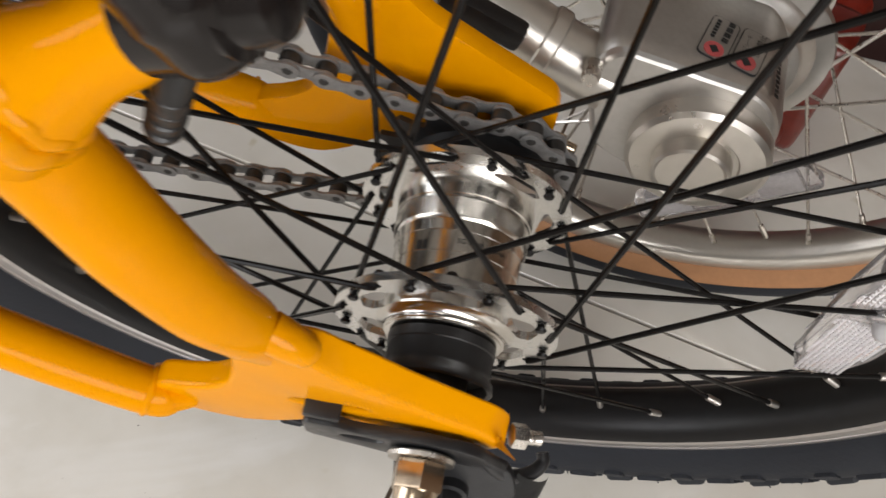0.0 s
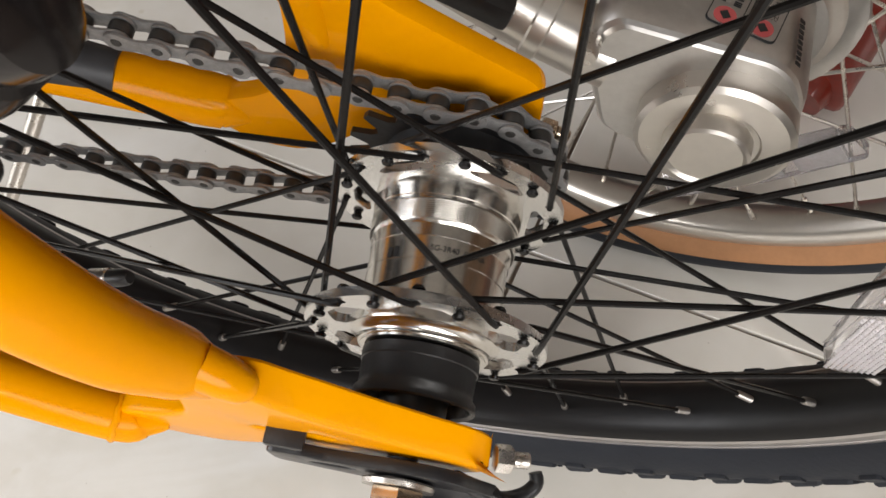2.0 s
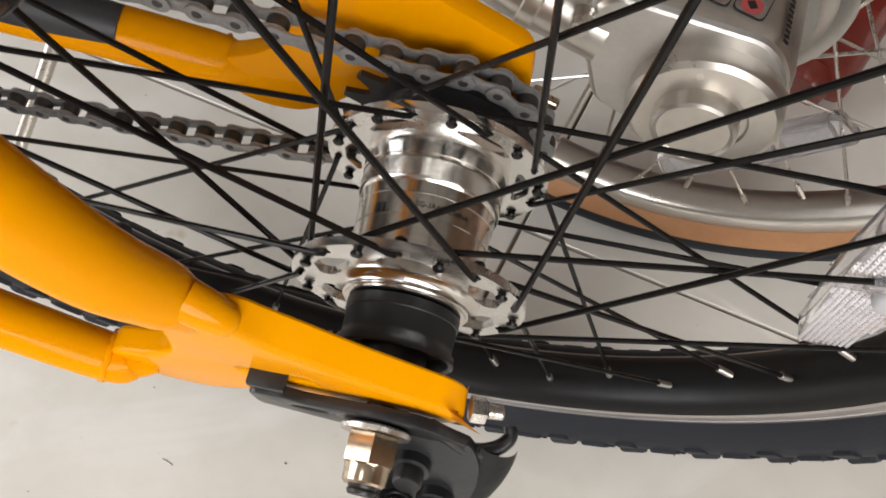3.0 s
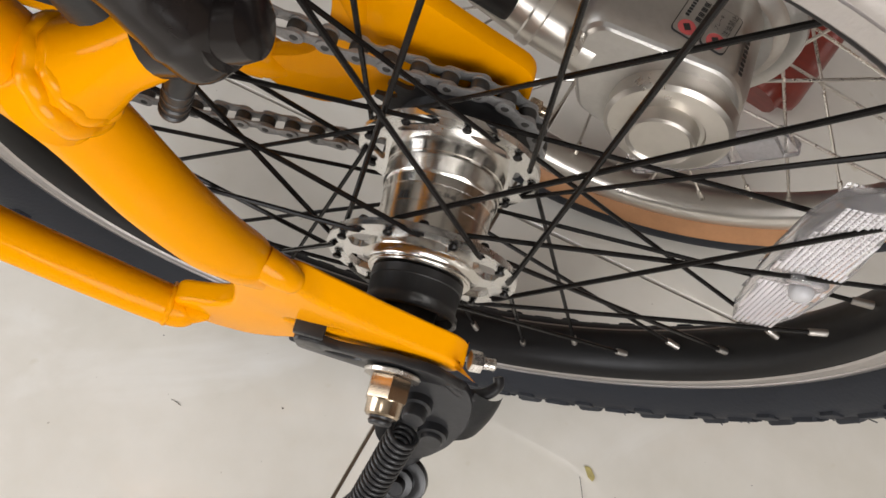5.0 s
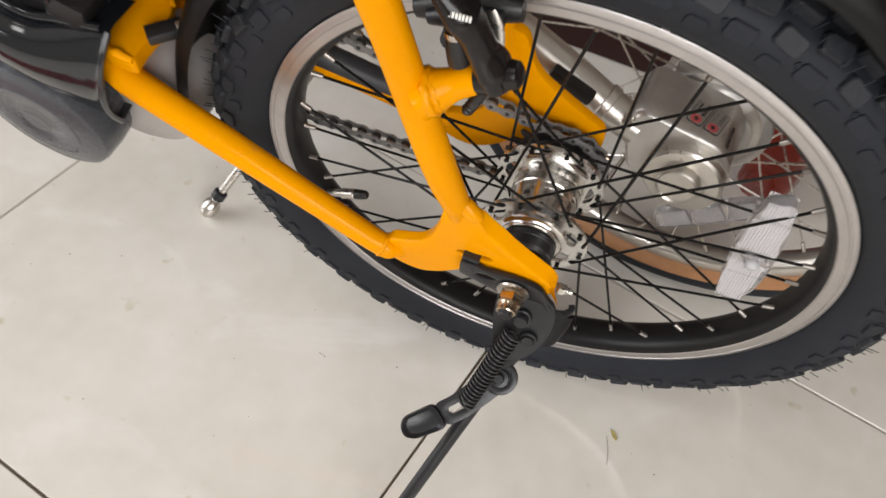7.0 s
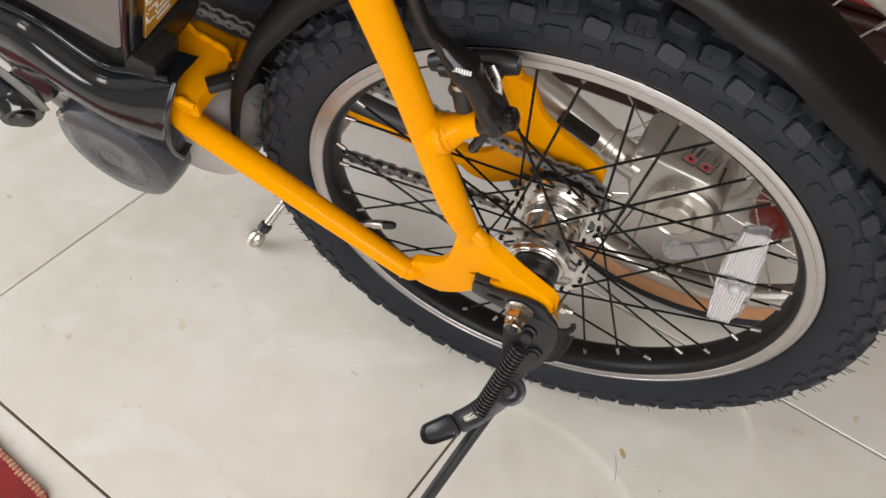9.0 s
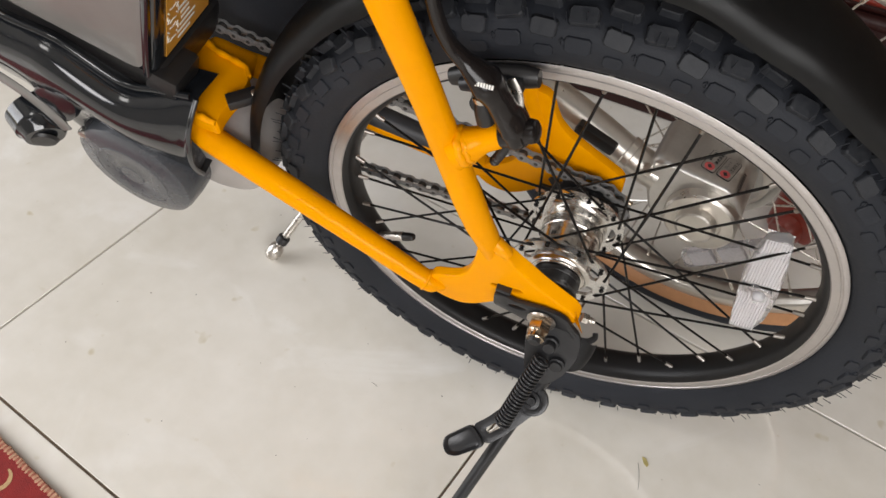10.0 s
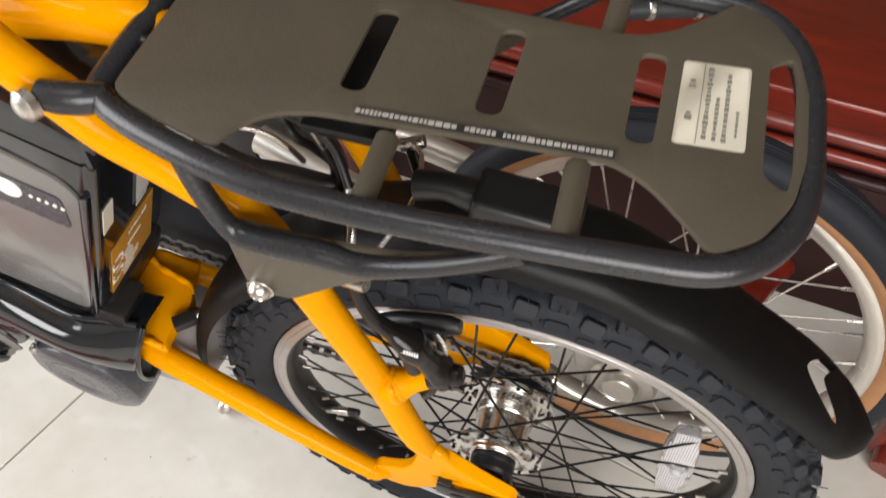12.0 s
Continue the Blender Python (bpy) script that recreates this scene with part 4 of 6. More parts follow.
    sweep(bm, [m @ Vector((0.0062 * math.cos(2 * math.pi * turns * k / n), length * k / n, 0.0062 * math.sin(2 * math.pi * turns * k / n))) for k in range(n + 1)], 0.00125, 6)
    part("coil_spring", bm, BLACK_STEEL, stand, "black coil spring", 80)
    hook = tube([b + (a - b) * 0.03, b + Vector((-0.004, -0.004, -0.006)), b + Vector((-0.008, -0.006, -0.012)), b + Vector((-0.004, -0.002, -0.016))], 0.0013, 8, 6)
    part("spring_hook", hook, NICKEL, stand)


kickstand()


# ---- rim brake ----
def brake(s):
    up, rear = Vector((-0.33, 0, 0.944)), Vector((0.944, 0, 0.33))
    piv = Vector((-0.0385, s * 0.0480, 0.1790))
    way = [piv + up * -0.0105, piv + up * -0.009, piv + up * -0.005, piv + up * 0.005, Vector((-0.0462, s * 0.0490, 0.1940)), Vector((-0.0515, s * 0.0505, 0.2060)), Vector((-0.0580, s * 0.0520, 0.2175)), Vector((-0.0700, s * 0.0530, 0.2300)), Vector((-0.0790, s * 0.0540, 0.2410)), Vector((-0.0857, s * 0.0545, 0.2570)), Vector((-0.0905, s * 0.0540, 0.2800))]
    body = tube(way, [0.0030, 0.0076, 0.0108, 0.0122, 0.0100, 0.0098, 0.0118, 0.0062, 0.0052, 0.0050, 0.0048], 24, 6, flat=0.80, side=(0, 1, 0))
    ob = part("brake_arm", body, BRAKE_BLACK, bike, "black rim brake arm", 70)
    m = frame_at(piv - rear * 0.004, rear)
    part("pivot_bolt", lathe([(0.0, 0.0190), (0.0046, 0.0188), (0.0070, 0.0172), (0.0078, 0.0140), (0.0080, 0.0110), (0.0094, 0.0105), (0.0094, 0.0060), (0.0110, 0.0055), (0.0110, -0.0040), (0.0, -0.0040)], 28, m=m), BRAKE_BLACK, ob)
    tip = [Vector((-0.0395, s * 0.0500, 0.1760)), Vector((-0.0436, s * 0.0550, 0.1660)), Vector((-0.0468, s * 0.0550, 0.1575)), Vector((-0.0490, s * 0.0550, 0.1525)), Vector((-0.0494, s * 0.0550, 0.1515))]
    spring = tube(tip, [0.0036, 0.0031, 0.0030, 0.0029, 0.0018], 16, 5)
    for k in range(4):
        m = frame_at(tip[1].lerp(tip[3], 0.1 + 0.26 * k), tip[3] - tip[1])
        lathe([(0.0028, -0.0010), (0.0035, -0.0004), (0.0035, 0.0004), (0.0028, 0.0010)], 18, spring, m)
    part("tension_screw", spring, BLACK_PLASTIC, ob)
    part("spring_cover", tube([piv + Vector((-0.018, s * 0.004, 0.006)), piv + Vector((-0.0195, s * 0.004, 0.015)), piv + Vector((-0.0215, s * 0.003, 0.026))], [0.0060, 0.0062, 0.0046], 16, 4), BLACK_PLASTIC, ob)
    part("spring_collar", lathe([(0.0, -0.002), (0.0062, -0.0018), (0.0064, 0.0), (0.0062, 0.0018), (0.0, 0.002)], 18, m=frame_at(piv + Vector((-0.0212, s * 0.003, 0.025)), (-0.15, 0, 0.97))), NICKEL, ob)
    part("return_spring", tube([piv + Vector((-0.001, -s * 0.006, 0.010)), piv + Vector((-0.004, -s * 0.010, 0.020)), piv + Vector((-0.009, -s * 0.012, 0.029))], [0.0030, 0.0036, 0.0025], 10, 5, flat=0.35, side=(1, 0, 0)), NICKEL, ob)
    # pad and its holder, against the rim
    ang = math.atan2(0.190, -0.060)
    arc = [Vector((0.2030 * math.cos(ang + a), s * 0.0225, 0.2030 * math.sin(ang + a))) for a in (0.150, 0.10, 0.05, 0.0, -0.05, -0.10, -0.140)]
    part("brake_pad", tube(arc, [0.0060, 0.0078, 0.0080, 0.0080, 0.0078, 0.0060], 12, 2, flat=0.85), BLACK_PLASTIC, ob, "black rubber brake pad")
    part("pad_holder", tube([p + Vector((0, s * 0.0075, 0)) for p in arc[1:6]], [0.0045, 0.0064, 0.0064, 0.0045], 10, 2), BLACK_STEEL, ob)
    mid = arc[3]
    part("pad_stud", tube([mid + Vector((0, s * 0.005, 0)), mid + Vector((0.0, s * 0.030, 0.004))], [0.0075, 0.0062], 16, 2), BLACK_STEEL, ob)
    top = way[-1]
    part("cable_bolt", lathe([(0.0, 0.010), (0.0042, 0.010), (0.0046, 0.008), (0.0046, -0.006), (0.0, -0.006)], 16, m=frame_at(top, (0.9, s * 0.2, 0.3))), NICKEL, ob)
    if s < 0:
        # printed mark on the arm
        bm = bmesh.new()
        c = Vector((-0.0560, -0.0612, 0.2240))
        ax = Vector((0.93, -0.10, 0.10)).normalized()
        nrm = Vector((0.12, -0.86, 0.50)).normalized()
        z = ax.cross(nrm).normalized() * -1
        mm = Matrix((ax, nrm, z)).transposed().to_4x4()
        for k in range(7):
            mm.translation = c + ax * (k - 3) * 0.0017
            block(0.0012, 0.0016, 0.0026, mm, bm=bm)
        part("printed_mark", bm, INK_WHITE, ob)


brake(-1)
brake(1)
part("brake_cable", tube([(-0.0905, 0.054, 0.281), (-0.075, 0.030, 0.298), (-0.070, -0.010, 0.301), (-0.0905, -0.054, 0.281)], 0.0016, 8, 8), NICKEL, bike)
part("brake_noodle", tube([(-0.0870, -0.052, 0.2750), (-0.0912, -0.052, 0.2830), (-0.0925, -0.051, 0.2910), (-0.0915, -0.049, 0.3000), (-0.0920, -0.042, 0.3130), (-0.0980, -0.025, 0.3250)], 0.0027, 12, 8), NICKEL, bike, "bent silver brake cable guide")
part("brake_hose", tube([(-0.0980, -0.025, 0.3250), (-0.115, -0.010, 0.345), (-0.150, -0.005, 0.362), (-0.20, -0.02, 0.40)], 0.0026, 10, 8), BLACK_PLASTIC, bike)

# cables that run down behind the mudguard from under the rack
for off, thick in ((0.0, 0.0034), (0.0075, 0.0026), (-0.0070, 0.0030)):
    part("cable", tube([(-0.185 + off, 0.020, 0.345), (-0.1607 + off, 0.030, 0.311), (-0.1481 + off, 0.032 + off, 0.2976), (-0.1392 + off, 0.033, 0.2795), (-0.1329 + off, 0.034 - off, 0.2507), (-0.150 + off, 0.040, 0.190)], thick, 12, 6), BLACK_PLASTIC, bike, "black cable")
part("cable", tube([(-0.235, 0.034, 0.262), (-0.2022, 0.032, 0.2489), (-0.1729, 0.032, 0.2497), (-0.1408, 0.032, 0.2480), (-0.128, 0.040, 0.235)], 0.0062, 14, 6), BLACK_PLASTIC, bike, "thick black cable")
part("cable", tube([(-0.196, 0.026, 0.293), (-0.1848, 0.030, 0.2890), (-0.1758, 0.032, 0.2839), (-0.1653, 0.034, 0.2728), (-0.160, 0.038, 0.258)], 0.0020, 10, 6), NICKEL, bike, "bare steel cable")
part("cable_ferrule", tube([(-0.1425, 0.026, 0.3065), (-0.1375, 0.028, 0.2900)], 0.0027, 12, 2), NICKEL, bike)


# ---- fender ----
def fender():
    keys = [(28, 0.2735), (42, 0.2690), (58, 0.2660), (72, 0.2745), (84, 0.2850), (95, 0.2880), (110, 0.2800), (125, 0.2650), (140, 0.2610), (155, 0.2600), (170, 0.2590)]

    def edge_r(a):
        for (a0, r0), (a1, r1) in zip(keys, keys[1:]):
            if a <= a1:
                t = (a - a0) / (a1 - a0)
                return r0 + (r1 - r0) * (t * t * (3 - 2 * t))
        return keys[-1][1]

    sect = [(-0.0325, -0.0010), (-0.0312, 0.0045), (-0.0270, 0.0105), (-0.0200, 0.0140), (-0.0100, 0.0158), (0.0, 0.0163), (0.0100, 0.0158), (0.0200, 0.0140), (0.0270, 0.0105), (0.0312, 0.0045), (0.0325, -0.0010)]
    sect = [(q.x, q.y) for q in spline([(y, h, 0) for y, h in sect], 3)]
    bm = bmesh.new()
    first, tail, gap, body = 33.2, 34, 3, 170

    def angle(k, y):
        """Row k at the width y: the rows part round a curved slot near the tail."""
        across = min(abs(y) / 0.0205, 1.0)
        mid, half = 49.8 - 5.5 * across ** 1.5, 1.75 * math.sqrt(max(1 - across ** 3, 0.003))
        if k <= tail:
            return first + (mid - half - first) * k / tail
        if k <= tail + gap:
            return mid - half + 2 * half * (k - tail) / gap
        return mid + half + (172 - mid - half) * (k - tail - gap) / body

    rows = []
    for k in range(tail + gap + body + 1):
        row = []
        for y, h in sect:
            a = angle(k, y)
            end = max(0.0, 1 - (a - first) / 8)
            narrow = math.sqrt(max(1 - end * end, 0.02))
            r = edge_r(a) + 0.006 * end + h * (1 - 0.25 * end)
            row.append(bm.verts.new(WHEEL_CENTRE @ Vector((math.cos(radians(a)) * r, y * narrow, math.sin(radians(a)) * r))))
        rows.append(row)
    for k in range(len(rows) - 1):
        for j in range(len(sect) - 1):
            if tail <= k < tail + gap and max(abs(sect[j][0]), abs(sect[j + 1][0])) < 0.0206:
                continue
            bm.faces.new((rows[k][j], rows[k + 1][j], rows[k + 1][j + 1], rows[k][j + 1]))
    bmesh.ops.solidify(bm, geom=bm.faces[:], thickness=0.0022)
    ob = part("fender", bm, FENDER_BLACK, bike, "satin black plastic mudguard with a slot near its end")
    part("fender_bolt", lathe([(0.0, 0.004), (0.0036, 0.004), (0.0042, 0.003), (0.0042, -0.004), (0.0, -0.004)], 18, m=frame_at((-0.2505, -0.0155, 0.0995), (0.73, 0.68, 0.1))), NICKEL, ob)
    part("fender_bracket", block(0.024, 0.012, 0.008, pose(-0.2600, -0.0225, 0.0980, 0, 0, 43), 0.0015), BLACK_STEEL, ob)


fender()


# ---- luggage rack ----
def rack():
    rise = 0.03
    z0 = 0.400

    def up(x, y, dz=0.0):
        """A point of the rack's plane, which rises a little to the rear."""
        return Vector((x, y, z0 + rise * (x + 0.09) + dz))

    lay = Matrix(((1, 0, 0, 0), (0, 0, 1, 0), (rise, -1, 0, z0 + 0.09 * rise), (0, 0, 0, 1)))
    half = [(-0.2070, 0.0), (-0.2068, -0.040), (-0.2030, -0.0560), (-0.1850, -0.0665), (-0.1550, -0.0765), (-0.1260, -0.0838), (-0.0975, -0.0880), (-0.0480, -0.0890), (-0.0015, -0.0869), (0.0425, -0.0844), (0.0745, -0.0812), (0.0938, -0.0704), (0.1062, -0.0500), (0.1108, -0.0260), (0.1112, 0.0)]
    loop = half + [(x, -y) for x, y in half[-2:0:-1]]
    pts = spline([up(x, y, -0.002) for x, y in loop] + [up(*loop[0], -0.002)], 6)[:-1]
    bm = bmesh.new()
    sweep(bm, pts, 0.0066, 16, closed=True)
    ob = part("luggage_rack", bm, RACK_TUBE, bike, "black steel luggage rack with slotted deck")
    deck = [(-0.1960, -0.0540), (-0.1840, -0.0610), (-0.1600, -0.0690), (-0.1345, -0.0760), (-0.1300, -0.0628), (-0.1225, -0.0548), (-0.1138, -0.0496), (-0.0991, -0.0457), (-0.0779, -0.0449), (0.0239, -0.0402), (0.0338, -0.0420), (0.0463, -0.0484), (0.0566, -0.0578), (0.0667, -0.0681), (0.0745, -0.0775), (0.0922, -0.0660), (0.1040, -0.0450), (0.1085, -0.0200)]
    outline = deck + [(x, -y) for x, y in deck[::-1]]
    slots = []
    for cx, cy in ((-0.0890, 0.0), (-0.0261, 0.001), (0.0399, 0.001)):
        slots.append(round_corners([(cx - 0.0062, cy - 0.0285), (cx + 0.0062, cy - 0.0285), (cx + 0.0062, cy + 0.0285), (cx - 0.0062, cy + 0.0285)], 0.0058, 4))
    slots.append(round_corners([(0.0912, -0.0330), (0.1012, -0.0400), (0.1035, -0.0250), (0.1035, 0.0250), (0.1012, 0.0420), (0.0912, 0.0360)], 0.0045, 4))
    bm = plate(round_corners(outline, 0.006, 3)[::-1], -0.0042, -0.0012, 0.0006, holes=[[(x, y) for x, y in q] for q in slots], m=lay)
    part("deck", bm, RACK_BLACK, ob, "matt black deck plate")
    for s in (-1, 1):
        for x, y0 in ((-0.0660, 0.046), (0.0180, 0.040)):
            part("cross_strut", tube([up(x, s * y0, -0.004), up(x + 0.0012, s * 0.086, -0.003)], 0.0056, 12, 1), RACK_BLACK, ob)
        part("brace", tube([up(-0.1530, s * 0.0760, -0.004), (-0.1475, s * 0.0785, 0.372), (-0.1395, s * 0.0800, 0.3520), (-0.1310, s * 0.0805, 0.3450), (-0.1150, s * 0.0810, 0.3450), (-0.0923, s * 0.0810, 0.3465), (-0.0690, s * 0.0815, 0.3460), (-0.0450, s * 0.0825, 0.3560), (-0.0200, s * 0.0840, 0.3720), up(0.006, s * 0.0860, -0.010)],
                             [0.0056, 0.0056, 0.0058, 0.0068, 0.0074, 0.0074, 0.0066, 0.0052, 0.0046, 0.0044], 16, 5), RACK_TUBE, ob)
        gus = [(-0.1440, 0.3500), (-0.1425, 0.3170), (-0.1395, 0.2850), (-0.1150, 0.2880), (-0.0857, 0.3150), (-0.0484, 0.3420), (-0.0240, 0.3660), (-0.0500, 0.3560), (-0.0900, 0.3500)]
        part("mounting_plate", plate(round_corners(gus, 0.005), s * 0.0745, s * 0.0785, 0.0008), RACK_BLACK, ob)
        part("mounting_bolt", lathe([(0.0, 0.0062), (0.0020, 0.0061), (0.0022, 0.0046), (0.0034, 0.0046), (0.0040, 0.0058), (0.0062, 0.0036), (0.0066, 0.0010), (0.0080, 0.0008), (0.0080, -0.0010), (0.0, -0.0010)], 20, m=frame_at((-0.1325, s * 0.0795, 0.2930), (0, s, 0))), NICKEL, ob)
        part("front_clamp", tube([up(-0.1990, s * 0.0565, -0.002), up(-0.2080, s * 0.0615), up(-0.2180, s * 0.0645, 0.001), up(-0.2270, s * 0.0655, 0.002)], [0.0070, 0.0080, 0.0080, 0.0072], 16, 4), RACK_TUBE, ob)
        part("front_bolt", lathe([(0.0, 0.0072), (0.0045, 0.0068), (0.0076, 0.0042), (0.0082, 0.0), (0.0, 0.0)], 22, m=frame_at(up(-0.2290, s * 0.0710, 0.001), (-0.30, s, 0.15))), NICKEL, ob)
    part("deck_stiffener", block(0.044, 0.088, 0.006, Matrix.Translation(up(-0.090, 0.004, -0.016)), 0.002), BLACK_PLASTIC, ob)
    part("front_bracket", block(0.030, 0.100, 0.003, Matrix.Translation(up(-0.180, 0, -0.014)), 0.001), BLACK_PLASTIC, ob)
    # black bracket box that carries the fender under the deck
    part("fender_mount", block(0.060, 0.030, 0.022, Matrix.Translation((-0.004, -0.006, 0.318)) @ pose(0, 0, 0, 0, 4, 0), 0.005, segs=3), BLACK_PLASTIC, ob)
    part("mount_sleeve", tube([(-0.034, -0.006, 0.320), (-0.050, -0.006, 0.322), (-0.066, -0.006, 0.318)], [0.010, 0.008, 0.009], 16, 4), BLACK_PLASTIC, ob)
    # caution sticker with print too small to read
    top = 0.0042
    tip = Matrix(((1, 0, 0, 0), (0, 1, 0, 0), (rise, 0, 1, z0 + 0.09 * rise), (0, 0, 0, 1)))
    card = round_corners([(0.0532, -0.0241), (0.0834, -0.0226), (0.0832, 0.0300), (0.0532, 0.0284)], 0.002, 3)
    bm = bmesh.new()
    bm.faces.new([bm.verts.new(tip @ Vector((x, y, top + 0.0004))) for x, y in card])
    bmesh.ops.solidify(bm, geom=bm.faces[:], thickness=0.0003)
    part("sticker", bm, PAPER, ob, "cream paper caution sticker")
    bm = bmesh.new()
    rng = random.Random(2)
    for x, y0, y1, w in ((0.0595, -0.006, -0.001, 0.0030), (0.0595, 0.014, 0.019, 0.0030), (0.0670, -0.016, 0.028, 0.0024), (0.0712, -0.016, 0.010, 0.0018), (0.0752, -0.016, 0.026, 0.0022), (0.0800, -0.012, 0.004, 0.0014)):
        y = y0
        while y < y1:
            ln = rng.uniform(0.0012, 0.0030)
            block(w * rng.uniform(0.6, 1), ln, 0.0002, tip @ Matrix.Translation((x - 0.0012, y + ln / 2 - 0.0030, top + 0.0006)), bm=bm)
            y += ln + 0.0007
    for x in (0.0640,):
        block(0.0003, 0.050, 0.0002, tip @ Matrix.Translation((x - 0.0012, 0.0030, top + 0.0006)), bm=bm)
    part("sticker_print", bm, INK_GREY, ob)["kind"] = "stuff"
    # dark strip with white print along the deck's edge
    skew = tip @ Matrix.Translation((-0.0258, -0.0390, top)) @ pose(0, 0, 0, 0, 0, 1.7)
    strip = block(0.1175, 0.0082, 0.0004, skew @ Matrix.Translation((0, 0, 0.0003)), 0.0001)
    part("print_strip", strip, RACK_BLACK, ob, "dull dark strip")
    part("strip_band", block(0.1130, 0.0050, 0.0002, skew @ Matrix.Translation((0.001, 0, 0.0006))), RACK_TUBE, ob)
    bm = bmesh.new()
    x = -0.0830
    while x < 0.0290:
        ln = rng.uniform(0.0012, 0.0032)
        if not (-0.038 < x < -0.034 or -0.0200 < x < -0.0170):
            block(ln, 0.0030 * rng.uniform(0.7, 1), 0.0002, skew @ Matrix.Translation((x + 0.0268 + ln / 2, 0, 0.0008)), bm=bm)
        x += ln + 0.0006
    part("strip_print", bm, INK_PALE, ob)["kind"] = "stuff"


rack()


# ---- battery and motor ----
def battery():
    u, f = Vector((0.338, 0, 0.941)), Vector((-0.941, 0, 0.338))
    m = Matrix((f, Vector((0, 1, 0)), u)).transposed().to_4x4()
    m.translation = (-0.306, 0, 0.140)
    ob = part("battery", block(0.130, 0.098, 0.235, m @ Matrix.Translation((0.065, 0.0, 0.100)), 0.010, segs=3), BLACK_GLOSS, bike, "black and grey battery pack behind the seat tube")
    face = round_corners([(0.007, -0.010), (0.118, -0.010), (0.118, 0.172), (0.060, 0.172), (0.020, 0.167), (0.007, 0.153)], 0.012)
    part("side_panel", plate(face, -0.0515, -0.0480, 0.0012, m=m), BATTERY_GREY, ob, "grey satin side panel")
    edge_bar = round_corners([(0.002, -0.014), (0.007, -0.014), (0.0085, 0.157), (0.0025, 0.161)], 0.002)
    part("panel_edge", plate(edge_bar, -0.0525, -0.0480, 0.0008, m=m), BLACK_GLOSS, ob)
    lid = round_corners([(-0.004, 0.186), (0.132, 0.186), (0.132, 0.212), (0.060, 0.224), (0.004, 0.212)], 0.008)
    part("top_lid", plate(lid, -0.0500, 0.0500, 0.008, m=m), BLACK_GLOSS, ob, "glossy black top lid")
    strip = round_corners([(0.014, 0.116), (0.110, 0.116), (0.110, 0.148), (0.020, 0.148)], 0.005)
    part("gauge_strip", plate(strip, -0.0527, -0.0514, m=m), COVER_GREY, ob)
    part("power_button", lathe([(0.0, -0.0008), (0.0085, -0.0008), (0.0090, 0.0), (0.0, 0.0)], 24, m=m @ Matrix.Translation((0.0530, -0.0528, 0.1365))), INK_WHITE, ob, "round white button")
    for k in range(5):
        part("gauge_lamp", lathe([(0.0, -0.0006), (0.0013, -0.0006), (0.0015, 0.0), (0.0, 0.0)], 12, m=m @ Matrix.Translation((0.0385 - 0.0050 * k, -0.0528, 0.1376 + 0.0002 * k))), INK_WHITE, ob)
    # stickers on the rear face
    bm = block(0.0006, 0.060, 0.070, m @ Matrix.Translation((-0.0006, -0.004, 0.030)))
    part("amber_sticker", bm, INK_GOLD, ob, "amber battery label with white print")
    bm = bmesh.new()
    rng = random.Random(7)
    for k in range(7):
        w = rng.uniform(0.010, 0.030)
        block(0.0004, w, 0.0022, m @ Matrix.Translation((-0.0012, -0.020 + w / 2 + rng.uniform(0, 0.01), 0.002 + 0.0062 * k)), bm=bm)
    for j in range(2):
        for k in range(10):
            a = 2 * math.pi * k / 10
            block(0.0004, 0.0012, 0.0042, m @ Matrix.Translation((-0.0012, -0.026 + 0.007 * math.cos(a), 0.016 + 0.020 * j + 0.007 * math.sin(a))) @ Matrix.Rotation(-a, 4, "X"), bm=bm)
    part("sticker_print", bm, INK_WHITE, ob)["kind"] = "stuff"
    word = Matrix((Vector((0, 1, 0)), u, -f)).transposed().to_4x4()
    word.translation = m @ Vector((-0.0014, 0.002, 0.0560))
    lettering("label_writing", "Li-ion 20", 0.0075, word, INK_WHITE, ob)
    bm = block(0.0006, 0.012, 0.030, m @ Matrix.Translation((-0.0005, -0.036, 0.118)))
    part("white_sticker", bm, PAPER, ob)
    bm = bmesh.new()
    for k in range(16):
        w = rng.uniform(0.012, 0.036)
        block(0.0004, w, 0.0018, m @ Matrix.Translation((-0.0012, 0.000 + w / 2, 0.080 + 0.0052 * k)), bm=bm)
    part("sticker_print", bm, INK_WHITE, ob)["kind"] = "stuff"
    part("battery_dock", block(0.150, 0.086, 0.040, m @ Matrix.Translation((0.070, 0.0, -0.030)), 0.010), BLACK_PLASTIC, ob)
    part("dock_latch", block(0.026, 0.036, 0.034, m @ Matrix.Translation((-0.004, -0.030, -0.030)), 0.005), BLACK_PLASTIC, ob)


battery()


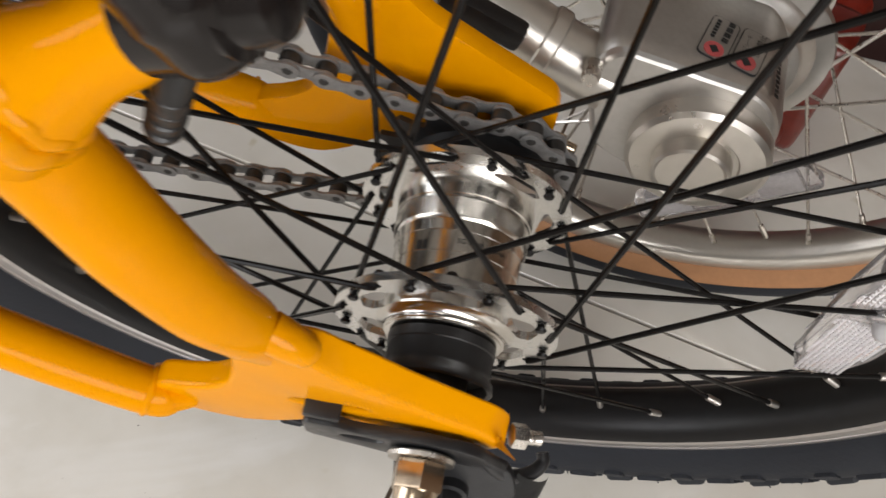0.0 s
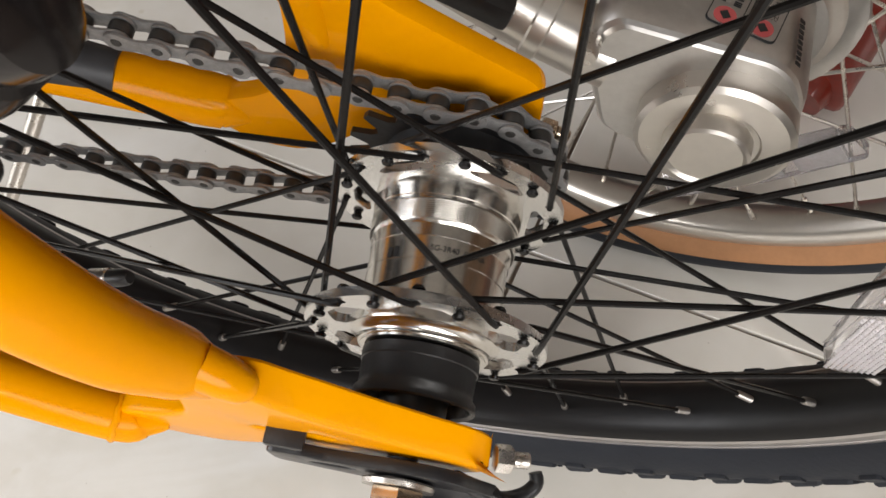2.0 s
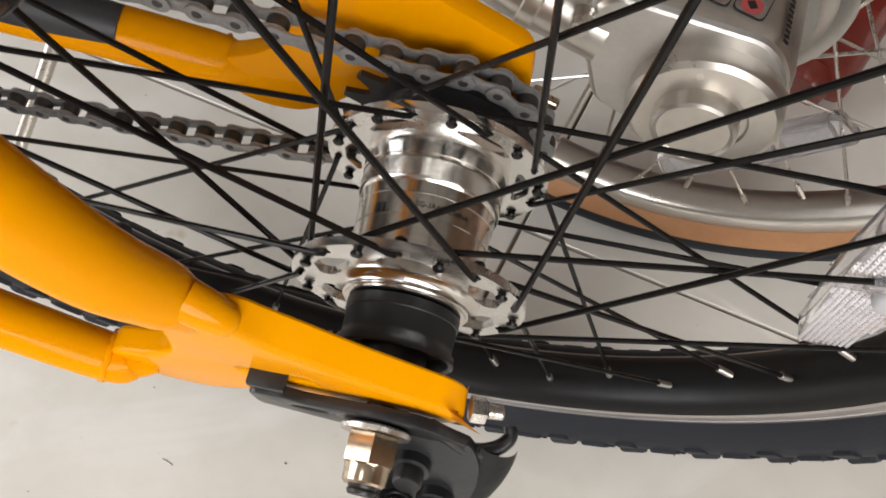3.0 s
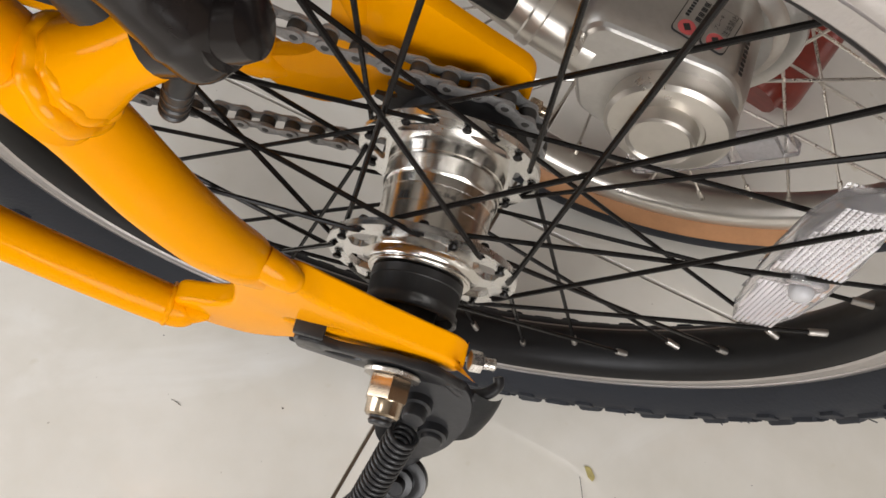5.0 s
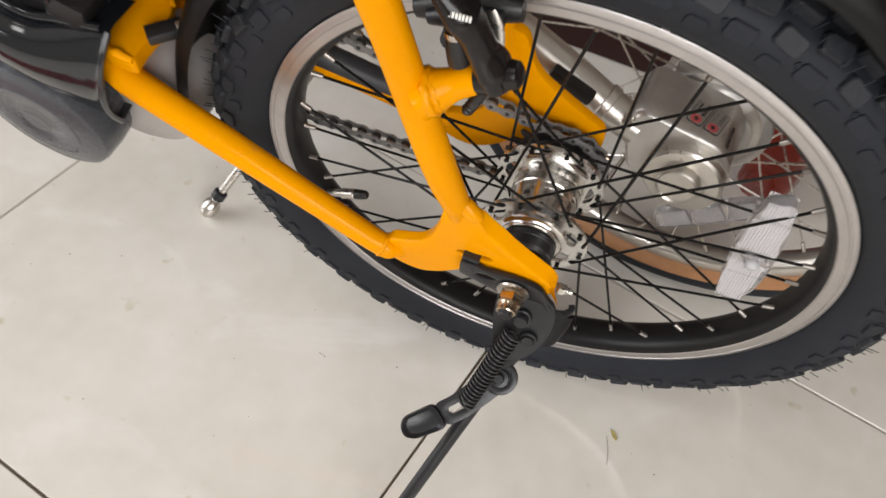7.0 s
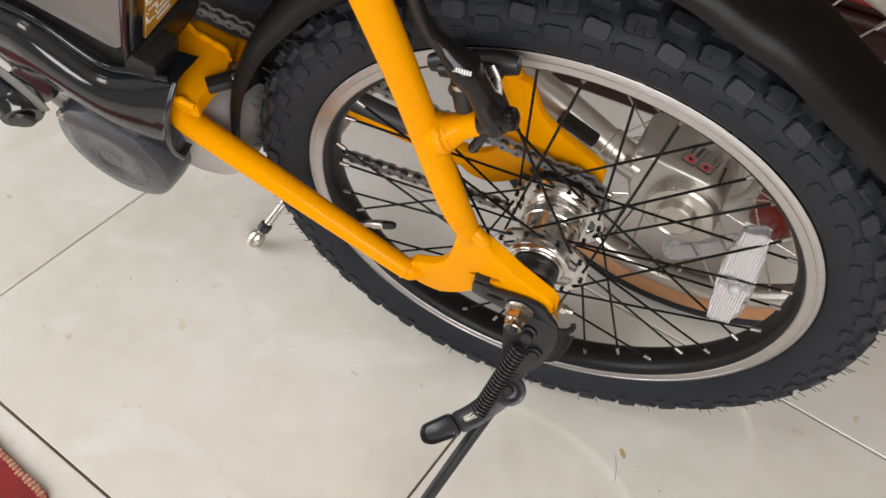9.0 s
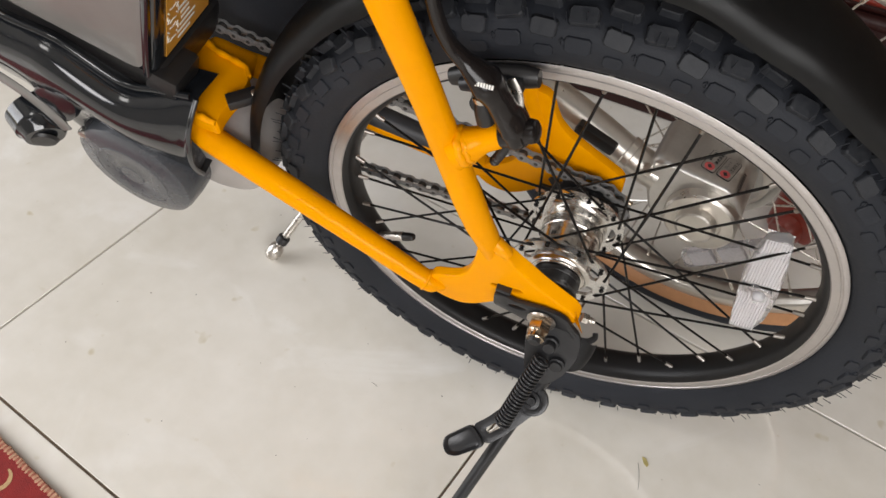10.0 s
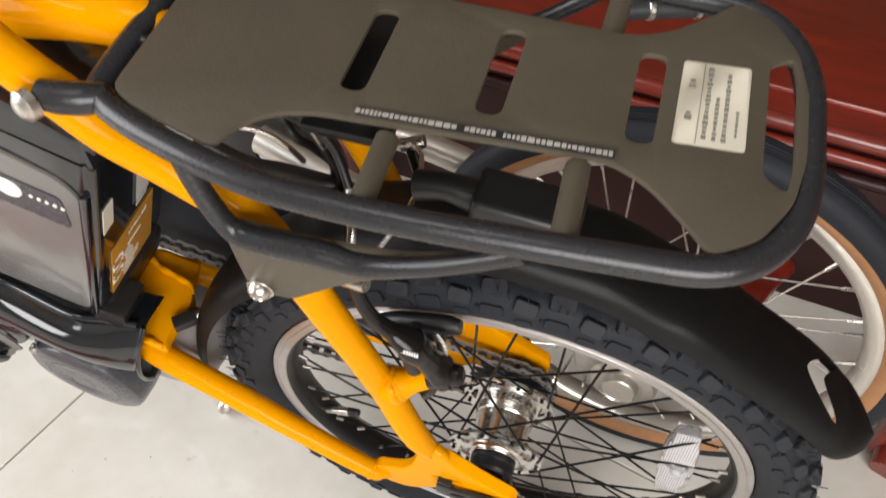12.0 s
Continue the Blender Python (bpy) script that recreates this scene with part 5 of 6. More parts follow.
def motor():
    # lofted shell: stations along x with (y, z) of the upper edge, the swell and the lower edge
    stations = [(-0.284, (-0.0455, 0.1075), (-0.0650, 0.070, -0.009), (-0.0500, 0.0170, -0.019)), (-0.290, (-0.0440, 0.1070), (-0.0640, 0.073, -0.008), (-0.0490, 0.0175, -0.018)), (-0.317, (-0.0470, 0.1060), (-0.0690, 0.080), (-0.0500, 0.0200, -0.008)), (-0.345, (-0.0500, 0.1080), (-0.0720, 0.088), (-0.0510, 0.0270)),
                (-0.389, (-0.0500, 0.1360), (-0.0710, 0.112), (-0.0510, 0.0430)), (-0.412, (-0.0500, 0.1420), (-0.0695, 0.117), (-0.0530, 0.0340)), (-0.436, (-0.0500, 0.1480), (-0.0680, 0.127), (-0.0540, 0.0720)), (-0.475, (-0.0500, 0.1700), (-0.0670, 0.146), (-0.0540, 0.0930)), (-0.560, (-0.0480, 0.2400), (-0.0630, 0.206), (-0.0540, 0.1580)), (-0.660, (-0.0480, 0.3300), (-0.0600, 0.288), (-0.0540, 0.2400))]
    lines = []
    for row in range(3):
        lines.append(spline([(x + sum(e[row][2:]), e[row][0], e[row][1]) for x, *e in stations], 5))
    shell = bmesh.new()
    grid = []
    for top, mid, low in zip(*lines):
        col = [Vector((top.x, -0.012, top.z - 0.002)), Vector((top.x, top.y + 0.008, top.z + 0.001))]
        for k in range(13):
            v = k / 12
            col.append((1 - v) ** 2 * top + 2 * v * (1 - v) * (2 * mid - (top + low) / 2) + v * v * low)
        col += [Vector((low.x, low.y + 0.004, low.z - 0.0015)), Vector((low.x, -0.012, low.z + 0.004))]
        grid.append([shell.verts.new(p) for p in col])
    for a, b in zip(grid, grid[1:]):
        for k in range(len(a) - 1):
            shell.faces.new((a[k], a[k + 1], b[k + 1], b[k]))
    ob = part("motor_shell", shell, BLACK_GLOSS, bike, "glossy black plastic motor shell")
    part("shell_crease", tube([(-0.290, -0.0430, 0.109), (-0.317, -0.0460, 0.109), (-0.345, -0.0500, 0.111), (-0.389, -0.0500, 0.139), (-0.436, -0.050, 0.151), (-0.500, -0.050, 0.190), (-0.60, -0.048, 0.277)], 0.0032, 10, 6), BLACK_GLOSS, ob)
    part("shell_rim", tube([(-0.2845, -0.044, 0.1085), (-0.2880, -0.0585, 0.090), (-0.2925, -0.0640, 0.066), (-0.2990, -0.0600, 0.040), (-0.3030, -0.0500, 0.0175)], 0.0022, 10, 5), BLACK_GLOSS, ob)
    body = lathe([(0.0, -0.034), (0.034, -0.034), (0.043, -0.028), (0.046, -0.010), (0.047, 0.024), (0.042, 0.040), (0.0, 0.042)], 48, m=Matrix.Translation((-0.303, 0.0, 0.018)) @ Matrix.Diagonal((1.06, 1, 1.06, 1)))
    part("motor_casing", body, CASE_GREY, ob, "silver cast motor casing")
    disc = lathe([(0.0, -0.0684), (0.0105, -0.0684), (0.0112, -0.0678), (0.0120, -0.0684), (0.0330, -0.0680), (0.0338, -0.0673), (0.0346, -0.0678), (0.0480, -0.0662), (0.0520, -0.0640), (0.0535, -0.0600), (0.0545, -0.0440), (0.0530, -0.0200), (0.0, -0.0200)], 64, m=Matrix.Translation((-0.3606, 0.0, 0.0120)) @ pose(0, 0, 0, 2.4, 0, -3.0))
    part("side_cover", disc, COVER_GREY, ob, "round dark grey side cover")
    part("cover_screw", lathe([(0.0, -0.0030), (0.0036, -0.0028), (0.0044, -0.0010), (0.0044, 0.004), (0.0, 0.004)], 16, m=Matrix.Translation((-0.4010, -0.0630, 0.0440))), NICKEL, ob)
    lobe = round_corners([(-0.4010, 0.1100), (-0.3830, 0.0930), (-0.3900, 0.0720), (-0.4040, 0.0600), (-0.4150, 0.0670), (-0.4270, 0.0900)], 0.012, 6)
    part("shell_lobe", plate(lobe, -0.0690, -0.0560, 0.0045), BLACK_GLOSS, ob)
    part("crank_plate", tube([(-0.462, -0.0660, 0.098), (-0.436, -0.0680, 0.086), (-0.416, -0.0690, 0.066), (-0.410, -0.0690, 0.052)], 0.0070, 12, 5, flat=0.3, side=(0.5, 0, 0.86)), BATTERY_GREY, ob)
    # crank and pedal end in glossy black
    part("crank_arm", tube([(-0.452, -0.062, 0.054), (-0.436, -0.070, 0.048), (-0.428, -0.078, 0.044)], [0.020, 0.021, 0.0155], 24, 6), BLACK_GLOSS, bike, "glossy black crank end")
    part("crank_cap", lathe([(0.0, -0.003), (0.010, -0.0025), (0.0120, 0.0), (0.0, 0.0)], 24, m=frame_at((-0.4300, -0.0790, 0.0420), (-0.4, 0.85, 0.3))), BLACK_PLASTIC, bike)
    part("chain_case", block(0.230, 0.014, 0.150, pose(-0.300, 0.072, 0.105, 0, 16, 0), 0.012), RUBBER, bike)


motor()


# ---- the silver bicycle behind: wheel axle at its origin ----
bike_b = thing("silver_bicycle", "silver electric bicycle with tan-wall tyres parked close behind", "bicycle", pose(0.1165, 0.1855, 0.2440, 3.5, 0, -7.4))


def second_wheel():
    rim = lathe([(0.2095, -0.0110), (0.2110, -0.0122), (0.2095, -0.0130), (0.2000, -0.0130), (0.1960, -0.0105), (0.1935, -0.0040), (0.1935, 0.0040), (0.1960, 0.0105), (0.2000, 0.0130), (0.2095, 0.0130), (0.2110, 0.0122), (0.2095, 0.0110)], 140)
    wheel = part("wheel", rim, SILVER_TUBE, bike_b, "silver spoked wheel with tan-wall tyre")
    for s in (-1, 1):
        part("sidewall", lathe([(0.2095, s * 0.0112), (0.2130, s * 0.0150), (0.2170, s * 0.0178), (0.2205, s * 0.0192), (0.2225, s * 0.0196)], 140), TAN, wheel, "tan rubber sidewall")
    crown = [(0.2225, -0.0197), (0.2290, -0.0202), (0.2350, -0.0186), (0.2395, -0.0152), (0.2418, -0.0108)]
    for y in (-0.0095, -0.0060, -0.0022):
        crown += [(0.2424, y), (0.2424, y + 0.0024), (0.2416, y + 0.0027), (0.2416, y + 0.0033)]
    crown += [(0.2424, 0.0016), (0.2424, 0.0090), (0.2418, 0.0108), (0.2395, 0.0152), (0.2350, 0.0186), (0.2290, 0.0202), (0.2225, 0.0197)]
    part("tread", lathe(crown, 140), RUBBER, wheel, "black tread band")
    part("hub", lathe([(0.0, -0.034), (0.036, -0.034), (0.038, -0.031), (0.041, -0.030), (0.043, -0.027), (0.047, -0.0268), (0.051, -0.026), (0.052, -0.023), (0.046, -0.021), (0.044, 0.0), (0.046, 0.021), (0.052, 0.023), (0.052, 0.026), (0.030, 0.030), (0.0, 0.030)], 64), SILVER_CAST, wheel, "silver drum hub")
    base, nip = {}, None
    for kind, y, hole0, rim0 in ((0, -0.0245, 6, 48), (1, -0.0245, 26, -14), (2, 0.0245, 16, 58), (3, 0.0245, 36, -4)):
        a, b = radians(hole0), radians(rim0)
        p, q = Vector((0.0495 * math.cos(a), y, 0.0495 * math.sin(a))), Vector((0.193 * math.cos(b), 0.003 if y > 0 else -0.003, 0.193 * math.sin(b)))
        bm = sweep(bmesh.new(), [p, q], 0.0010, 6)
        lathe([(0.0, -0.012), (0.0018, -0.012), (0.0020, 0.0), (0.0, 0.0)], 8, bm, frame_at(q, q - p))
        for k in range(9):
            t = Matrix.Rotation(-radians(40 * k), 4, "Y")
            if k == 0:
                base[kind] = part("spoke", bm, NICKEL, wheel)
            else:
                again(base[kind], t, wheel)
    m = Matrix.Translation((0.040, -0.018, -0.110)) @ Matrix.Rotation(radians(48.6), 4, "Y")
    lens = part("reflector", plate(round_corners([(-0.012, -0.054), (0.010, -0.058), (0.013, 0.0), (0.010, 0.058), (-0.012, 0.054)], 0.005), -0.004, 0.004, 0.001, m=m), CLEAR, wheel, "clear spoke reflector")
    bm = bmesh.new()
    for z0 in (-0.034, 0.0, 0.034):
        block(0.019, 0.0085, 0.026, m @ Matrix.Translation((0, 0, z0)), 0.001, bm=bm)
    part("reflector_field", bm, CLEAR_RIB, wheel)



second_wheel()


SHIFT = Matrix.Translation((-0.0015, -0.0165, 0))


def hub_motor():
    # rounded casing on the axle, on the near side of the wheel
    out = [(0.0300, -0.018), (0.0305, 0.006), (0.0285, 0.018), (0.0215, 0.0305), (0.0125, 0.0372), (-0.0515, 0.0435), (-0.0585, 0.036), (-0.0605, 0.016), (-0.0500, -0.022), (-0.030, -0.031), (-0.004, -0.0370), (0.018, -0.031)]
    rim, bm = round_corners(out, 0.0060, 4), bmesh.new()
    rings = [[bm.verts.new((-0.006 + (q[0] + 0.006) * f, y, -0.001 + (q[1] + 0.001) * f)) for q in rim] for y, f in ((-0.0140, 1.0), (-0.0600, 1.0), (-0.0640, 0.99), (-0.0675, 0.965), (-0.0692, 0.935), (-0.0700, 0.90))]
    for a, b in zip(rings, rings[1:]):
        for k in range(len(rim)):
            bm.faces.new((a[k], a[(k + 1) % len(rim)], b[(k + 1) % len(rim)], b[k]))
    bm.faces.new(rings[-1])
    bm.faces.new(rings[0][::-1])
    ob = part("hub_motor", bm, SILVER_CAST, bike_b, "silver lacquered hub motor with warning labels", 16)
    ob.matrix_basis = SHIFT
    part("end_disc", lathe([(0.0326, -0.0600), (0.0325, -0.0788), (0.0300, -0.0805), (0.0195, -0.0810), (0.0186, -0.0800), (0.0, -0.0800)], 56, m=Matrix.Translation((-0.001, 0, -0.004))), SILVER_TUBE, ob, "", 15)
    part("end_cap", lathe([(0.0182, -0.0800), (0.0178, -0.0880), (0.0166, -0.0893), (0.0156, -0.0885), (0.0150, -0.0878), (0.0, -0.0878)], 44, m=Matrix.Translation((-0.003, 0, -0.004))), SILVER_TUBE, ob, "round silver cap", 15)
    # warning labels on the upper face of the casing
    for cx, cy, read in ((-0.0098, -0.0470, ""), (0.0046, -0.0486, "\u6ce8\u6cb9\u7981\u6b62")):
        m = Matrix.Translation((cx, cy, 0.0389 - 0.0984 * cx)) @ pose(0, 0, 0, 0, 5.6, 0) @ pose(0, 0, 0, 0, 0, -12) @ Matrix.Diagonal((0.86, 0.88, 1, 1))
        edge = round_corners([(-0.0077, -0.0150), (0.0077, -0.0150), (0.0077, 0.0150), (-0.0077, 0.0150)], 0.0035, 4)
        face = m @ Matrix.Rotation(math.pi / 2, 4, "X")
        part("label_border", plate(edge, -0.0006, 0.0002, m=face), INK, ob)
        part("warning_label", plate([(x * 0.93, z * 0.962) for x, z in edge], -0.0004, 0.0005, m=face), SILVER_CAST, ob, "silver warning label with red sign")
        lab = lathe([(0.0, -0.0002), (0.0052, -0.0002), (0.0052, 0.0), (0.0, 0.0)], 24, m=m @ Matrix.Translation((0, -0.0092, 0.0006)) @ Matrix.Rotation(-math.pi / 2, 4, "X"))
        part("warning_sign", lab, INK_RED, ob)
        bm = bmesh.new()
        block(0.0036, 0.0044, 0.0002, m @ Matrix.Translation((0.0, -0.0092, 0.0010)) @ pose(0, 0, 0, 0, 0, 40), bm=bm)
        turn = m @ Matrix.Translation((0.0030, 0.0055, 0.0008)) @ Matrix.Rotation(math.pi / 2, 4, "Z")
        if read:
            lettering("label_writing", read, 0.0043, turn, INK, ob, 0.0)
            lettering("label_writing", "\u30d6\u30ec\u30fc\u30ad", 0.0030, m @ Matrix.Translation((-0.0032, 0.0040, 0.0008)) @ Matrix.Rotation(math.pi / 2, 4, "Z"), INK, ob, 0.0)
        else:
            for k in range(4):
                for j in range(3):
                    block(0.0034, 0.0006, 0.0002, m @ Matrix.Translation((0.0030, -0.0016 + 0.0042 * k + 0.0011 * j, 0.0008)), bm=bm)
            for k in range(6):
                block(0.0022, 0.0014, 0.0002, m @ Matrix.Translation((-0.0036, -0.0010 + 0.0024 * k, 0.0008)), bm=bm)
        part("label_print", bm, INK, ob)
    bm = bmesh.new()
    for k in range(9):
        block(0.0026, 0.0017, 0.0004, Matrix.Translation((0.0187, -0.066 + 0.0028 * k, 0.0343)) @ pose(0, 0, 0, 0, 37, 0) @ pose(0, 0, 0, 0, 0, 15 * (k % 2)), bm=bm)
    part("maker_mark", bm, INK, ob)
    # bolt where the frame stay is clamped to the casing
    part("stay_bolt", lathe([(0.0, -0.006), (0.0036, -0.006), (0.0042, -0.004), (0.0042, 0.004), (0.0, 0.004)], 16, m=Matrix.Translation((-0.058, -0.0745, 0.030))), NICKEL, ob)
    part("stay", tube([(-0.050, -0.075, 0.012), (-0.085, -0.072, 0.022), (-0.140, -0.066, 0.042), (-0.260, -0.055, 0.078), (-0.420, -0.035, 0.100)], [0.0150, 0.0158, 0.0160, 0.0160], 28, 5), SILVER_TUBE, bike_b, "thick silver frame stay")
    part("stay", tube([(-0.056, 0.064, 0.020), (-0.140, 0.056, 0.046), (-0.260, 0.045, 0.080), (-0.420, 0.030, 0.100)], 0.0150, 28, 5), SILVER_TUBE, bike_b)
    part("stay_collar", lathe([(0.0161, -0.004), (0.0172, -0.003), (0.0172, 0.003), (0.0161, 0.004)], 28, m=frame_at((-0.082, -0.0722, 0.0212), (-0.95, 0.1, 0.3))), SILVER_TUBE, bike_b)
    part("cable_clip", block(0.040, 0.010, 0.012, pose(-0.1105, -0.0890, 0.0425, 0, 19, 0), 0.003), BLACK_PLASTIC, bike_b, "black plastic cable clip")
    # chainring with its crank, far forward on the chain side
    low = bike_b.matrix_world.inverted() @ Matrix.Translation((-0.300, 0.225, 0.300))
    ring = part("chainring", lathe([(0.030, -0.002), (0.070, -0.003), (0.074, -0.001), (0.078, 0.0), (0.074, 0.002), (0.030, 0.002)], 56, m=low, closed=True), BLACK_PLASTIC, bike_b, "black chainring with guard disc")
    for k in range(4):
        a = radians(90 * k + 30)
        part("chainring_bolt", lathe([(0.0, -0.004), (0.0045, -0.004), (0.0050, -0.002), (0.0, -0.002)], 14, m=low @ Matrix.Translation((0.055 * math.cos(a), 0, 0.055 * math.sin(a)))), NICKEL, ring)
    part("crank", tube([low @ Vector((0, -0.010, 0)), low @ Vector((0.06, -0.014, -0.03)), low @ Vector((0.11, -0.018, -0.058))], [0.016, 0.010, 0.012], 16, 4, flat=0.6, side=(0, 1, 0)), SILVER_CAST, ring, "silver crank arm")
    # grey carrier tube with bright collars above the wheel
    inv = bike_b.matrix_world.inverted()
    p, q = inv @ Vector((0.020, 0.262, 0.520)), inv @ Vector((0.118, 0.305, 0.520))
    rail = part("carrier_tube", tube([p, p.lerp(q, 0.5), q], [0.0085, 0.0085, 0.0060], 18, 3), GRIP, bike_b, "dark grey tube with silver collars")
    for f in (0.22, 0.62):
        part("collar", lathe([(0.0086, -0.003), (0.0096, -0.002), (0.0096, 0.002), (0.0086, 0.003)], 20, m=frame_at(p.lerp(q, f), q - p)), NICKEL, rail)
    # prop stand with a ball foot
    inv = bike_b.matrix_world.inverted()
    foot, high, top = inv @ Vector((-0.337, 0.0735, 0.012)), inv @ Vector((-0.3000, 0.1120, 0.078)), inv @ Vector((-0.2350, 0.1800, 0.195))
    cuff = foot.lerp(high, 0.22)
    part("stand_cuff", lathe([(0.0058, -0.006), (0.0074, -0.004), (0.0074, 0.004), (0.0058, 0.006)], 18, m=frame_at(cuff, high - foot)), BLACK_STEEL, bike_b)
    part("prop_stand", tube([top, high, foot], [0.0052, 0.0046, 0.0046], 14, 3), NICKEL, bike_b, "thin chromed prop stand")
    part("prop_foot", lathe([(0.0, -0.012), (0.0060, -0.011), (0.0092, -0.006), (0.0096, 0.0), (0.0085, 0.006), (0.0055, 0.010), (0.0, 0.011)], 20, m=frame_at(foot, high - foot)), NICKEL, bike_b)


hub_motor()


# ---- other things in the room ----
def rug():
    lie = GRID @ pose(-0.34, -0.3550, 0, 0, 0, -2.5)
    ob = part("rug", block(0.50, 0.16, 0.007, lie @ Matrix.Translation((-0.19, -0.081, 0.0035)), 0.002), RUG_RED)
    tagged(ob, "red woven rug with a tan edge on the tiled floor", "rug")
    # stitched edging: short tan tufts over a dark red cord
    rng = random.Random(11)
    cord = block(0.506, 0.007, 0.0072, lie @ Matrix.Translation((-0.19, 0.0, 0.0036)), 0.003)
    block(0.007, 0.166, 0.0072, lie @ Matrix.Translation((0.062, -0.081, 0.0036)), 0.003, bm=cord)
    part("edging", cord, RUG_EDGE, ob, "dark red edge cord")
    tufts = bmesh.new()
    for k in range(100):
        turn = Matrix.Rotation(rng.uniform(-0.25, 0.25), 4, "Z")
        at = lie @ Matrix.Translation((-0.438 + 0.0050 * k + rng.uniform(-0.0005, 0.0005), rng.uniform(-0.0008, 0.0008), 0.0058)) @ turn
        block(rng.uniform(0.0022, 0.0034), rng.uniform(0.0060, 0.0080), 0.0040, at, 0.0011, bm=tufts)
    for k in range(32):
        at = lie @ Matrix.Translation((0.062, -0.006 - 0.0050 * k, 0.0058))
        block(0.0070, rng.uniform(0.0022, 0.0034), 0.0046, at, 0.0011, bm=tufts)
    part("fringe", tufts, RUG_TUFT, ob, "tan stitched tufts")["kind"] = "stuff"
    # woven cream crescents
    for k in range(4):
        c = Vector((-0.0167 - 0.085 * k, -0.0222, 0.0071))
        outer = [(0.0125 * math.cos(a), 0.0125 * math.sin(a)) for a in [-1.7 + 0.28 * j for j in range(12)]]
        inner = [(-0.0025 + 0.0105 * math.cos(a), 0.0105 * math.sin(a)) for a in [1.30 - 0.28 * j for j in range(11)]]
        part("woven_crescent", plate(outer + inner, -0.0004, 0.0004, m=lie @ Matrix.Translation(c) @ Matrix.Rotation(math.pi / 2, 4, "X")), RUG_CREAM, ob)


rug()


def bench():
    ob = thing("wooden_bench", "low red lacquered wooden bench with moulded edge and dark front panel", "bench", pose(0.276, 0.490, 0, 0, 0, -6))
    part("seat", block(2.30, 0.80, 0.024, Matrix.Translation((0.25, 0.405, 0.289)), 0.005), RED_WOOD, ob, "glossy red lacquered seat board")
    for y, z, r, f in ((0.000, 0.290, 0.012, 1.0), (-0.010, 0.268, 0.0080, 1.0), (0.003, 0.254, 0.009, 0.8), (-0.004, 0.238, 0.0090, 1.0), (0.050, 0.3005, 0.0060, 0.5)):
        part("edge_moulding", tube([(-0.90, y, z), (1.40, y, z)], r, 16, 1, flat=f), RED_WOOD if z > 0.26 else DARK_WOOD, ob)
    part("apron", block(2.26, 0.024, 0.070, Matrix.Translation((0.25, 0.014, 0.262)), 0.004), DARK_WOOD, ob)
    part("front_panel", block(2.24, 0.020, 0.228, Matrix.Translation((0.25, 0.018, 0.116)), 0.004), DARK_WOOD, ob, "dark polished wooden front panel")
    # splayed legs that reach forward of the panel
    inv = ob.matrix_world.inverted()
    for foot, top in (((0.236, 0.352), (0.318, 0.505)), ((0.456, 0.236), (0.548, 0.440)), ((-0.36, 0.520), (-0.34, 0.680))):
        a, b = Vector((*foot, 0.0)), Vector((*top, 0.050))
        path = [inv @ (a + (b - a) * f + Vector((0, 0, h))) for f, h in ((-0.06, 0.018), (0.10, 0.020), (0.40, 0.016), (0.75, 0.010), (1.0, 0.0))]
        part("foot_block", block(0.062, 0.062, 0.115, Matrix.Translation(path[1].lerp(path[2], 0.2)) @ pose(0, 0, 0.036, 0, 0, -18), 0.012, segs=3), RED_WOOD, ob)
        part("leg", tube(path, [0.020, 0.026, 0.024, 0.022, 0.026], 16, 5, flat=0.95), RED_WOOD, ob)


bench()


CRUMBS = [(-0.3376, -0.1634, 0.0014), (-0.2127, -0.1533, 0.0011), (-0.1924, -0.1255, 0.0008), (-0.0836, -0.0278, 0.0016), (-0.1832, 0.0025, 0.0010), (-0.3931, -0.0119, 0.0014), (0.2459, -0.0001, 0.0008), (0.1767, -0.0446, 0.0016)]
BRISTLES = [((-0.1597, -0.0408), (-0.1519, -0.0435)), ((0.1273, -0.0235), (0.1328, -0.0515))]


